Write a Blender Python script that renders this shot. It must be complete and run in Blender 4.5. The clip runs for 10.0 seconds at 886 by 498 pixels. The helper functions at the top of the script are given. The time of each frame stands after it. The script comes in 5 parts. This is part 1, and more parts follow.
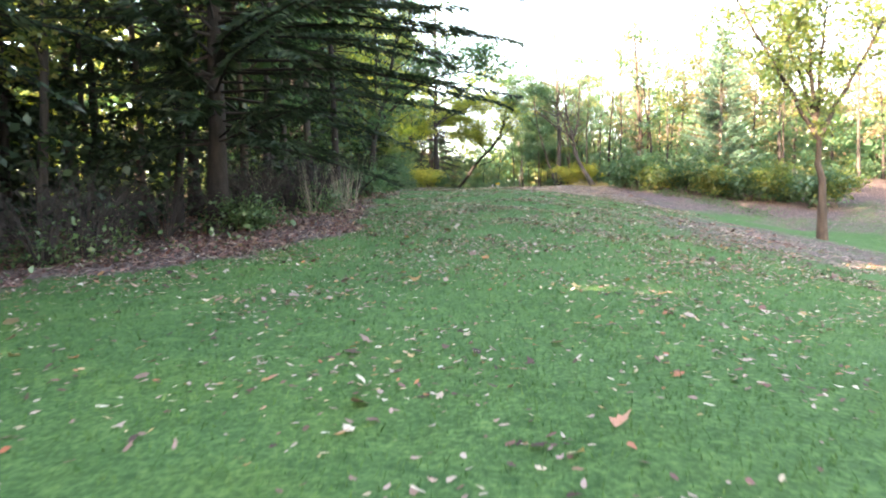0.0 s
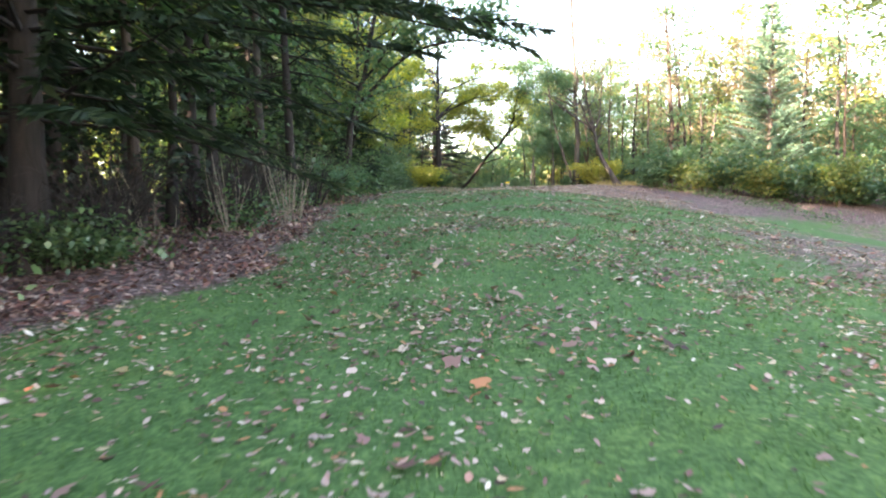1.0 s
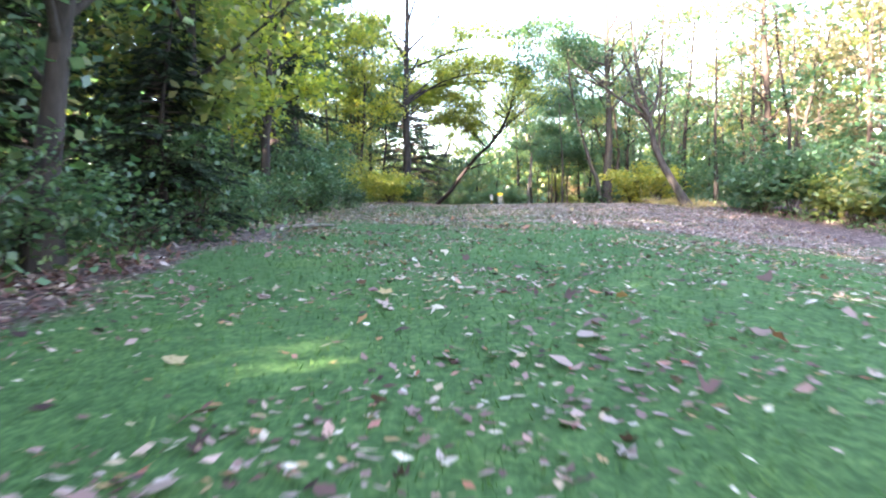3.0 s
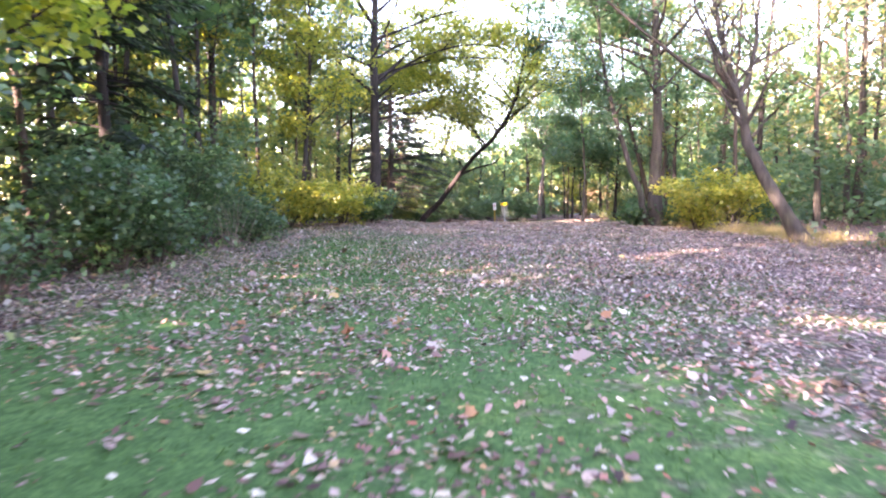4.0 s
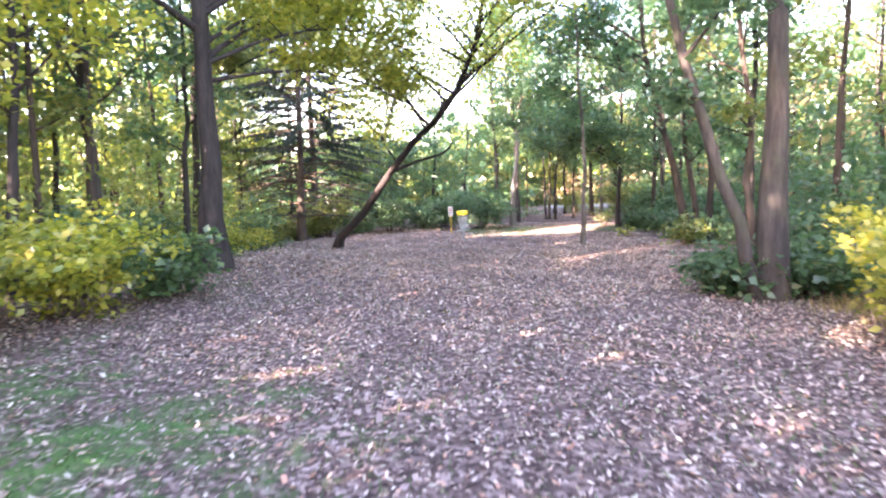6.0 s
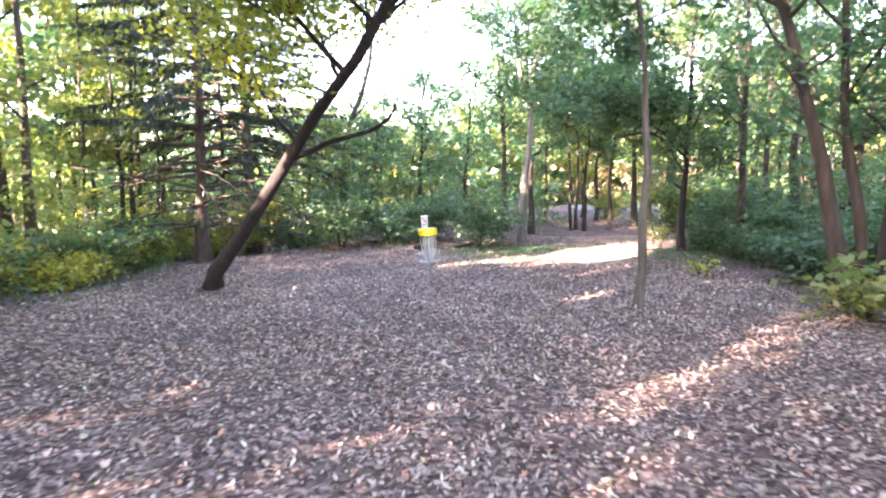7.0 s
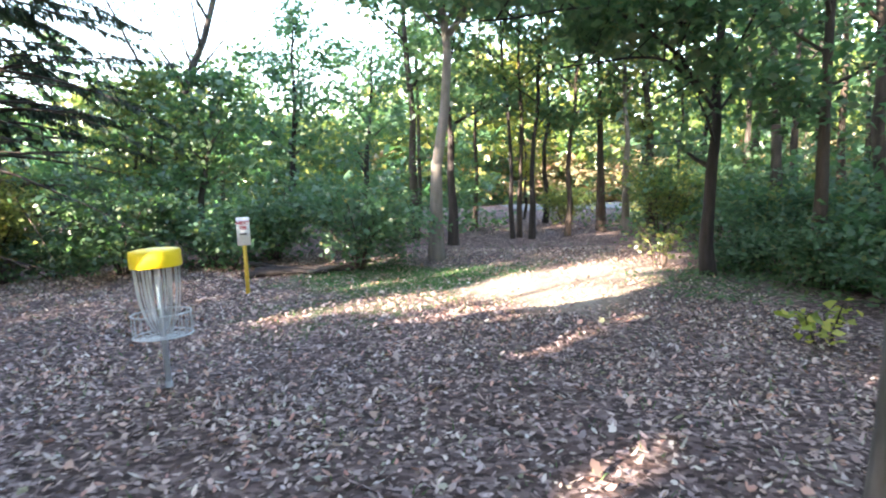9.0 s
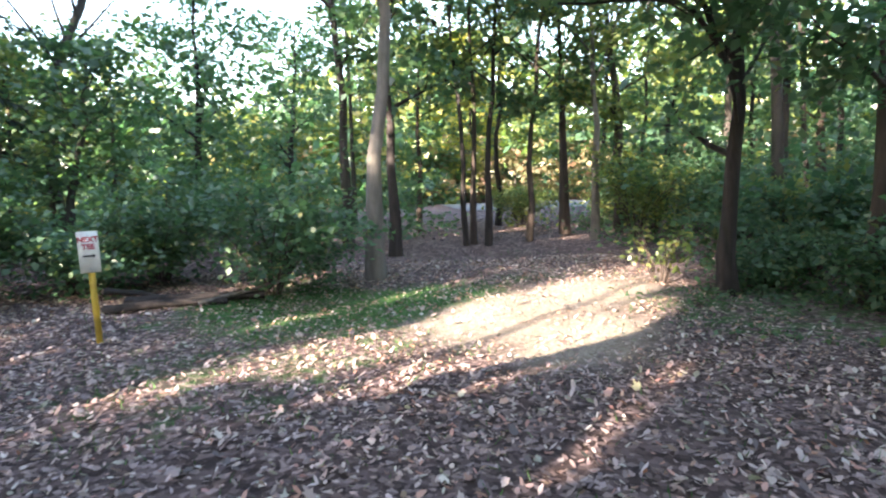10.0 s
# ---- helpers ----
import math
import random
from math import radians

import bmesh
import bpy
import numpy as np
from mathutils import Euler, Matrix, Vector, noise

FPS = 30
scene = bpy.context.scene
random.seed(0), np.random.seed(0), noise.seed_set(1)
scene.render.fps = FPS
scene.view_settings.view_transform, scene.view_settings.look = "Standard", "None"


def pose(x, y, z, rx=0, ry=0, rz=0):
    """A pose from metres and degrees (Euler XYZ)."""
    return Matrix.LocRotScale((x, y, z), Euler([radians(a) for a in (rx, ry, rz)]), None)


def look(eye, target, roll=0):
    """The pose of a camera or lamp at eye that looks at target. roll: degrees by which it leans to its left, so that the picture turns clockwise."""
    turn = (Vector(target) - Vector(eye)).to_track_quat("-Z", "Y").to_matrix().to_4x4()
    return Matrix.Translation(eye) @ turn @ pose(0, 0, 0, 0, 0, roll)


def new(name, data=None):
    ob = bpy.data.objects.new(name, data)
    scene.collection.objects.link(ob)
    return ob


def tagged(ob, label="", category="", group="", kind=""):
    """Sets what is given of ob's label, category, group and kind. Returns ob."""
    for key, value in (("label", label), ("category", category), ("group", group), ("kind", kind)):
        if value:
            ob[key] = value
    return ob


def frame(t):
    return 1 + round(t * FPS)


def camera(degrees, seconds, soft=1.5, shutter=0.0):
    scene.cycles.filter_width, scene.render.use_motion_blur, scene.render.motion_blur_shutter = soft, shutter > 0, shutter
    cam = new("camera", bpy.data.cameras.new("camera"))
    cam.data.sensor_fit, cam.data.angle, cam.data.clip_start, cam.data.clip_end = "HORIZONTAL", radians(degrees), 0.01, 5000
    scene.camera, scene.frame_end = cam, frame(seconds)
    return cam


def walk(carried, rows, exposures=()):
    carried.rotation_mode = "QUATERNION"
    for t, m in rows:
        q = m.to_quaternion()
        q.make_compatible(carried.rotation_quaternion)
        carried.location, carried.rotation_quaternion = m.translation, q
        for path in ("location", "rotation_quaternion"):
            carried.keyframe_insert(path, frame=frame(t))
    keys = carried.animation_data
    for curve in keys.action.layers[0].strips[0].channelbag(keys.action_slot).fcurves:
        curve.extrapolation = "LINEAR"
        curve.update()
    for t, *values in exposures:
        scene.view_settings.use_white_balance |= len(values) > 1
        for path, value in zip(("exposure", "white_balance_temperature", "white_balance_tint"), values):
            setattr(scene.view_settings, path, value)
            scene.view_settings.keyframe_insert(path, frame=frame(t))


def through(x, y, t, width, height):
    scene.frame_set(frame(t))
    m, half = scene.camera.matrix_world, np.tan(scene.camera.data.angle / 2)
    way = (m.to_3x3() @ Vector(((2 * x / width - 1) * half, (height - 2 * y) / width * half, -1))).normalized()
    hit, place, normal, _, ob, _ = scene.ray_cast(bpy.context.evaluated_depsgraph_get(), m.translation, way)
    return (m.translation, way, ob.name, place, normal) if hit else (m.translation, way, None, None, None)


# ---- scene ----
cam = camera(69.8, 10.0, 2.1, 0.15)
PATH = [
    (0, (0.726, 2.908, -1.668), (0.57, 4.898, -1.787), -1.3),
    (0.5, (0.84, 5.794, -1.482), (0.667, 7.783, -1.602), -1.4),
    (1, (0.749, 9.403, -1.323), (0.564, 11.391, -1.447), -1.4),
    (1.5, (0.999, 12.891, -1.111), (0.805, 14.878, -1.237), -1.4),
    (2, (0.865, 15.955, -0.824), (0.665, 17.941, -0.951), -1.2),
    (2.5, (0.451, 20.282, -0.496), (0.246, 22.268, -0.619), -0.8),
    (3, (-0.152, 25.778, -0.2), (-0.269, 27.772, -0.309), -0.7),
    (3.1, (-0.204, 26.711, -0.194), (-0.319, 28.705, -0.302), -0.4),
    (3.2, (-0.189, 27.62, -0.016), (-0.307, 29.613, -0.131), -0.3),
    (4.3, (0.71, 39.096, 0.885), (0.556, 41.087, 0.77), -0.7),
    (4.5, (0.667, 40.734, 0.936), (0.53, 42.726, 0.827), -0.8),
    (5, (1.242, 44.461, 1.348), (1.094, 46.452, 1.234), -1.3),
    (5.5, (1.553, 46.514, 1.563), (1.479, 48.509, 1.444), -1.7),
    (5.7, (1.263, 47.28, 1.878), (1.218, 49.274, 1.732), -2.0),
    (6.8, (2.588, 58.613, 2.733), (2.459, 60.597, 2.522), -0.9),
    (7, (2.895, 60.601, 2.605), (2.761, 62.585, 2.391), -0.9),
    (7.5, (2.695, 64.369, 2.408), (2.671, 66.358, 2.202), -1.2),
    (8, (3.009, 67.269, 2.593), (3.069, 69.256, 2.38), -2.0),
    (8.5, (3.57, 68.654, 2.347), (3.64, 70.642, 2.14), -1.6),
    (9, (3.974, 70.42, 1.977), (4.041, 72.408, 1.772), -1.2),
    (9.5, (4.118, 72.301, 1.832), (4.187, 74.29, 1.633), -1.4),
    (10, (4.01, 73.65, 1.925), (4.275, 75.62, 1.713), -1.7),
]
FILM = [(0, 3.85, 8200, 17), (1, 3.7, 7900, 20), (2, 3.92, 7500, 21), (3, 4.1, 6900, 21), (4.5, 4.2, 7400, 43), (5, 4.3, 7400, 40), (5.6, 4.34, 7200, 36), (6.2, 4.5, 7200, 33), (7.0, 4.48, 7100, 29), (7.5, 4.44, 6900, 24), (8, 4.19, 6800, 19), (9, 3.88, 6800, 15), (10, 3.53, 6800, 15)]  # exposure, white balance
walk(cam, [(t, look(eye, target, roll)) for t, eye, target, roll in PATH], FILM)


# ---- sky, sun ----
SUN_AZ, SUN_EL = radians(230), radians(16.5)  # clockwise from +y, above the horizon
TO_SUN = Vector((math.sin(SUN_AZ) * math.cos(SUN_EL), math.cos(SUN_AZ) * math.cos(SUN_EL), math.sin(SUN_EL)))
world = bpy.data.worlds.new("world")
scene.world = world
world.use_nodes = True
wn = world.node_tree
sky = wn.nodes.new("ShaderNodeTexSky")
sky.sky_type, sky.sun_disc = "NISHITA", False
sky.sun_elevation, sky.sun_rotation = SUN_EL, SUN_AZ
sky.air_density, sky.dust_density, sky.ozone_density = 1.0, 1.2, 1.0
wn.links.new(sky.outputs[0], wn.nodes["Background"].inputs[0])
wn.nodes["Background"].inputs[1].default_value = 0.15
sun = new("sun", bpy.data.lights.new("sun", "SUN"))
sun.data.energy, sun.data.angle, sun.data.color = 5.0, radians(0.5), (1.0, 0.9, 0.75)
sun.matrix_basis = look(TO_SUN * 100, (0, 0, 0))


# ---- materials ----
def material(name):
    m = bpy.data.materials.new(name)
    m.use_nodes = True
    nt = m.node_tree
    nt.nodes.clear()
    return m, nt


def node(nt, kind, **values):
    n = nt.nodes.new(kind)
    for key, value in values.items():
        n.inputs[key.replace("_", " ")].default_value = value
    return n


def ramp(nt, fac, stops):
    r = nt.nodes.new("ShaderNodeValToRGB")
    while len(r.color_ramp.elements) < len(stops):
        r.color_ramp.elements.new(0.5)
    for e, (p, c) in zip(r.color_ramp.elements, stops):
        e.position, e.color = p, (*c, 1)
    nt.links.new(fac, r.inputs[0])
    return r.outputs[0]


def mixed(nt, fac, a, b, mode="MIX"):
    m = nt.nodes.new("ShaderNodeMix")
    m.data_type, m.blend_type = "RGBA", mode
    for socket, value in ((m.inputs[0], fac), (m.inputs[6], a), (m.inputs[7], b)):
        if isinstance(value, (int, float)):
            socket.default_value = value
        elif isinstance(value, tuple):
            socket.default_value = (*value, 1)
        else:
            nt.links.new(value, socket)
    return m.outputs[2]


def finish(nt, colour, roughness=0.8, bump=None, strength=0.3, distance=0.02, metal=0.0, specular=0.3):
    b = nt.nodes.new("ShaderNodeBsdfPrincipled")
    b.inputs["Roughness"].default_value, b.inputs["Metallic"].default_value = roughness, metal
    b.inputs["Specular IOR Level"].default_value = specular
    if isinstance(colour, tuple):
        b.inputs["Base Color"].default_value = (*colour, 1)
    else:
        nt.links.new(colour, b.inputs["Base Color"])
    if bump is not None:
        n = node(nt, "ShaderNodeBump", Strength=strength, Distance=distance)
        nt.links.new(bump, n.inputs["Height"])
        nt.links.new(n.outputs[0], b.inputs["Normal"])
    out = nt.nodes.new("ShaderNodeOutputMaterial")
    nt.links.new(b.outputs[0], out.inputs[0])
    return b


def noise_tex(nt, scale, detail=4.0, rough=0.6, stretch=None):
    co = nt.nodes.new("ShaderNodeTexCoord").outputs["Object"]
    if stretch:
        mp = nt.nodes.new("ShaderNodeMapping")
        mp.inputs["Scale"].default_value = stretch
        nt.links.new(co, mp.inputs[0])
        co = mp.outputs[0]
    n = node(nt, "ShaderNodeTexNoise", Scale=scale, Detail=detail, Roughness=rough)
    nt.links.new(co, n.inputs["Vector"])
    return n.outputs["Fac"]


def leaf_material(name, stops, through=0.45, gloss=0.06, tone=0.35):
    """Thin leaves: each leaf has its own tint along the stops, and light shines through it."""
    m, nt = material(name)
    geo = nt.nodes.new("ShaderNodeNewGeometry")
    obj = nt.nodes.new("ShaderNodeObjectInfo")
    base = ramp(nt, geo.outputs["Random Per Island"], stops)
    patchy = noise_tex(nt, 0.55, 2.0)
    base = mixed(nt, tone, base, ramp(nt, patchy, [(0.3, (0.5, 0.5, 0.5)), (0.7, (1.6, 1.5, 1.1))]), "MULTIPLY")
    hue = node(nt, "ShaderNodeHueSaturation")
    shift = node(nt, "ShaderNodeMapRange", To_Min=0.485, To_Max=0.515)
    nt.links.new(obj.outputs["Random"], shift.inputs[0])
    nt.links.new(shift.outputs[0], hue.inputs["Hue"])
    nt.links.new(base, hue.inputs["Color"])
    d, tr, g = (nt.nodes.new("ShaderNodeBsdf" + k) for k in ("Diffuse", "Translucent", "Glossy"))
    g.inputs["Roughness"].default_value = 0.45
    warm = mixed(nt, 1.0, hue.outputs[0], (0.98, 1.12, 0.76), "MULTIPLY")
    nt.links.new(hue.outputs[0], d.inputs[0])
    nt.links.new(warm, tr.inputs[0])
    a, b = nt.nodes.new("ShaderNodeMixShader"), nt.nodes.new("ShaderNodeMixShader")
    a.inputs[0].default_value, b.inputs[0].default_value = through, gloss
    nt.links.new(d.outputs[0], a.inputs[1])
    nt.links.new(tr.outputs[0], a.inputs[2])
    nt.links.new(a.outputs[0], b.inputs[1])
    nt.links.new(g.outputs[0], b.inputs[2])
    out = nt.nodes.new("ShaderNodeOutputMaterial")
    nt.links.new(b.outputs[0], out.inputs[0])
    return m


def bark_material(name, dark, light, ridge=9.0, stretch=(1, 1, 0.18), moss=0.0):
    m, nt = material(name)
    grain = noise_tex(nt, ridge, 6.0, 0.65, stretch)
    stain = noise_tex(nt, 1.3, 3.0)
    colour = ramp(nt, grain, [(0.3, dark), (0.7, light)])
    colour = mixed(nt, 0.5, colour, ramp(nt, stain, [(0.35, (0.55, 0.55, 0.55)), (0.7, (1.35, 1.3, 1.25))]), "MULTIPLY")
    if moss:
        fac = ramp(nt, noise_tex(nt, 2.2, 4.0), [(0.5, (0, 0, 0)), (0.68, (moss, moss, moss))])
        colour = mixed(nt, fac, colour, (0.07, 0.09, 0.03))
    finish(nt, colour, 0.9, grain, 0.9, 0.03)
    return m


def plain(name, a, b, scale=20.0, roughness=0.6, metal=0.0, strength=0.15):
    m, nt = material(name)
    n = noise_tex(nt, scale, 5.0)
    big = noise_tex(nt, scale * 0.12, 3.0)
    colour = mixed(nt, 0.5, ramp(nt, n, [(0.3, a), (0.7, b)]), ramp(nt, big, [(0.3, a), (0.7, b)]))
    finish(nt, colour, roughness, n, strength, 0.004, metal, 0.5)
    return m


BARK_GREY = bark_material("bark_grey", (0.07, 0.06, 0.055), (0.19, 0.16, 0.145), moss=0.35)
BARK_DARK = bark_material("bark_dark", (0.015, 0.012, 0.012), (0.05, 0.04, 0.038))
BARK_PALE = bark_material("bark_pale", (0.1, 0.088, 0.08), (0.22, 0.195, 0.178), 6.0, moss=0.2)
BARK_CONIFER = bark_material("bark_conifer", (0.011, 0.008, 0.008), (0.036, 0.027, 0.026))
BARK_UMBER = bark_material("bark_umber", (0.028, 0.023, 0.021), (0.085, 0.07, 0.063), moss=0.2)
BARK_BROWN = bark_material("bark_brown", (0.034, 0.025, 0.021), (0.1, 0.073, 0.061))
DEAD_WOOD = bark_material("dead_wood", (0.16, 0.13, 0.1), (0.36, 0.31, 0.26), 14.0)
LEAF_GREEN = leaf_material("leaf_green", [(0.0, (0.042, 0.102, 0.056)), (0.5, (0.07, 0.16, 0.086)), (0.9, (0.112, 0.2, 0.1)), (1.0, (0.2, 0.2, 0.085))], 0.58)
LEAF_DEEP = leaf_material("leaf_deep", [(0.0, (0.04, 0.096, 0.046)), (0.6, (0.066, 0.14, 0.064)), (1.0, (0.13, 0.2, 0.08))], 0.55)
LEAF_LIGHT = leaf_material("leaf_light", [(0.0, (0.11, 0.165, 0.056)), (0.5, (0.17, 0.225, 0.068)), (1.0, (0.3, 0.27, 0.08))], 0.6)
LEAF_YELLOW = leaf_material("leaf_yellow", [(0.0, (0.16, 0.215, 0.042)), (0.4, (0.32, 0.345, 0.055)), (1.0, (0.52, 0.45, 0.065))], 0.58)
LEAF_AUTUMN = leaf_material("leaf_autumn", [(0.0, (0.12, 0.13, 0.07)), (0.5, (0.21, 0.19, 0.11)), (0.85, (0.3, 0.23, 0.15)), (1.0, (0.3, 0.15, 0.1))], 0.55)
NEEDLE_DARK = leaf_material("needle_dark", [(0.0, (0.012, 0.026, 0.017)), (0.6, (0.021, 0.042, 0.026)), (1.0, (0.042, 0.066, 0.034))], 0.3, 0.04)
NEEDLE_BLUE = leaf_material("needle_blue", [(0.0, (0.08, 0.16, 0.12)), (0.6, (0.13, 0.24, 0.17)), (1.0, (0.19, 0.31, 0.22))], 0.3, 0.05, 0.2)
LITTER = leaf_material("litter", [(0.0, (0.07, 0.048, 0.047)), (0.2, (0.18, 0.12, 0.113)), (0.42, (0.33, 0.235, 0.224)), (0.66, (0.5, 0.4, 0.385)), (0.78, (0.43, 0.225, 0.155)), (0.84, (0.36, 0.18, 0.145)), (0.88, (0.17, 0.165, 0.09)), (1.0, (0.64, 0.56, 0.54))], 0.12, 0.08, 0.35)
LAWN_LEAF = leaf_material("lawn_leaf", [(0.0, (0.045, 0.028, 0.028)), (0.25, (0.17, 0.09, 0.085)), (0.48, (0.3, 0.2, 0.19)), (0.69, (0.46, 0.37, 0.34)), (0.8, (0.36, 0.12, 0.08)), (0.86, (0.36, 0.24, 0.12)), (1.0, (0.58, 0.52, 0.47))], 0.15, 0.03, 0.2)
GRASS = leaf_material("grass_blade", [(0.0, (0.034, 0.085, 0.028)), (0.6, (0.055, 0.125, 0.042)), (1.0, (0.095, 0.17, 0.056))], 0.3, 0.02)
DRY_GRASS = leaf_material("dry_grass", [(0.0, (0.16, 0.13, 0.05)), (0.6, (0.3, 0.24, 0.1)), (1.0, (0.4, 0.34, 0.17))], 0.35, 0.04)
LITTER_BROWN = leaf_material("litter_brown", [(0.0, (0.04, 0.018, 0.015)), (0.4, (0.14, 0.065, 0.05)), (0.7, (0.24, 0.125, 0.1)), (0.9, (0.36, 0.25, 0.2)), (1.0, (0.46, 0.36, 0.31))], 0.12, 0.06, 0.3)
WEED = leaf_material("weed", [(0.0, (0.04, 0.09, 0.03)), (0.6, (0.07, 0.14, 0.05)), (1.0, (0.16, 0.2, 0.08))], 0.35)


# ---- ground ----
_PY = np.array([-400, -60, -20, 0, 9, 14, 20, 26, 31.5, 39, 48, 58, 65, 70, 76, 81, 86, 93, 105, 160, 600.0])
_PZ = np.array([-8, -5.5, -4.0, -3.2, -2.8, -2.45, -1.8, -1.3, -0.8, -0.5, -0.15, 0.22, 0.33, 0.22, 0.03, 0.06, 0.2, 0.38, 0.5, 0.0, -4.0])
_YS = np.arange(-420, 620, 1.0)
_K = np.exp(-0.5 * (np.arange(-6, 7) / 2.0) ** 2)
_ZS = np.convolve(np.pad(np.interp(_YS, _PY, _PZ), 6, mode="edge"), _K / _K.sum(), mode="valid")


def smooth(a, b, v):
    u = np.clip((v - a) / (b - a), 0, 1)
    return u * u * (3 - 2 * u)


def ground_z(x, y):
    """The height of the ground: a mown slope that levels out, falling away to one side."""
    x, y = np.asarray(x, float), np.asarray(y, float)
    over = np.clip(x - 1.5, 0, 14)
    z = np.interp(y, _YS, _ZS) - 0.19 * over * over / (over + 2.0) * (1 - smooth(34, 56, y))
    z = z + 0.3 * smooth(-2, -5, x) * np.exp(-(((y - 64) / 8) ** 2))
    z = z - 0.7 * smooth(-2, -8, x) * smooth(79, 88, y)
    return z + 0.03 * np.sin(x * 0.9 + 1.3) * np.sin(y * 0.7) + 0.02 * np.sin(x * 2.1 + y * 1.7)


def wobble(x, y):
    """Smooth noise between about -1 and 1."""
    return (np.sin(x * 0.83 + 1.7 * np.sin(y * 0.41)) + np.sin(y * 0.97 + 1.3 * np.sin(x * 0.57 + 2)) + 0.6 * np.sin(x * 2.3 - y * 1.9 + 0.7)
            + 0.4 * np.sin(x * 4.1 + y * 3.7)) / 2.6


def left_edge(y):
    return np.interp(y, [-40, 0, 12, 18, 25, 32, 38, 45, 52, 60, 68, 74, 80, 84], [-14, -9.5, -6.8, -4.6, -4.2, -4.2, -4.5, -5.6, -5.8, -6, -6.4, -6.6, -7.5, -9])


def right_edge(y):
    return np.interp(y, [-30, 20, 30, 42, 47, 52, 57, 62, 70, 80, 90, 110], [24, 22, 19, 15, 11.5, 9.5, 8.3, 8.0, 10, 10.5, 11.5, 13])


def litter_at(x, y):
    """How far dead leaves cover the ground: 0 mown grass, 1 bare litter."""
    w = wobble(x, y)
    f = smooth(37, 61, y + 5 * w + 1.8 * np.clip(x, -6, 6))
    edge = np.interp(y, [-30, 0, 12, 14, 18, 23, 31, 38, 44], [-12, -7.2, -6, -3.4, -2.5, -3.2, -3.7, -4.0, -4.2])
    f = np.maximum(f, smooth(0.5, -0.6, x - edge + 0.5 * w))
    f = np.maximum(f, 0.66 * smooth(1.3, 0.6, np.hypot((x - 9.4 - 0.2 * (y - 23)) / 4.2, (y - 23) / 6.2) + 0.18 * w))
    f = np.maximum(f, (0.55 + 0.25 * smooth(44, 52, y)) * smooth(-1.5, 1.5, x - right_edge(y) + 1.5 + w))
    mossy = smooth(0.5, 0.9, wobble(x * 0.7 + 9, y * 0.7)) * smooth(78, 82, y) * smooth(9, 6, x) * 0.6 + 0.45 * smooth(1.2, 0.5, np.hypot((x - 3.6) / 3.2, (y - 83.0) / 1.5) + 0.25 * w)
    mossy = mossy + 0.4 * smooth(1.15, 0.6, np.hypot((x - 9.6) / 2.0, (y - 81.3) / 2.1) + 0.2 * w)
    return np.clip(f - mossy - 0.34 * grass_at(x, y), 0, 1)


def lit_earth_at(x, y):
    """Bare earth on the path out of the clearing, painted pale where sun pools."""
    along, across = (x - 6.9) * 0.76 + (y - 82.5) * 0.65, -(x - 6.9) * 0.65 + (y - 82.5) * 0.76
    pool_at = np.minimum(np.hypot(along / 3.1, across / 1.1), np.hypot((along + 1.3) / 1.7, (across + 1.15) / 0.75))
    return smooth(1.25, 0.5, pool_at + 0.3 * wobble(x * 2.1, y * 2.1))


def grass_at(x, y):
    """Thin grass on either side of the bare earth."""
    along, across = (x - 5.2) * 0.8 + (y - 82.2) * 0.6, -(x - 5.2) * 0.6 + (y - 82.2) * 0.8
    return smooth(1.2, 0.6, np.hypot(along / 5.2, across / 2.3) + 0.25 * wobble(x * 1.3 + 4, y * 1.3)) * (1 - lit_earth_at(x, y))


def grid_axis(lo, hi, step, far_lo, far_hi):
    mid = list(np.arange(lo, hi + 1e-6, step))
    a, b, s = [], [], step
    v = lo
    while v > far_lo:
        s *= 1.35
        v -= s
        a.append(v)
    v, s = hi, step
    while v < far_hi:
        s *= 1.35
        v += s
        b.append(v)
    return np.array(a[::-1] + mid + b)


def link_mesh(name, verts, faces, mat, smooth_shade=False):
    """A mesh object out of numpy arrays of vertices and of faces with equally many corners."""
    me = bpy.data.meshes.new(name)
    n, k = faces.shape
    me.vertices.add(len(verts))
    me.vertices.foreach_set("co", np.ascontiguousarray(verts, np.float32).ravel())
    me.loops.add(n * k)
    me.loops.foreach_set("vertex_index", np.ascontiguousarray(faces, np.int32).ravel())
    me.polygons.add(n)
    me.polygons.foreach_set("loop_start", np.arange(0, n * k, k, dtype=np.int32))
    me.polygons.foreach_set("loop_total", np.full(n, k, np.int32))
    if smooth_shade:
        me.polygons.foreach_set("use_smooth", np.ones(n, bool))
    me.update(calc_edges=True)
    me.materials.append(mat)
    return new(name, me)


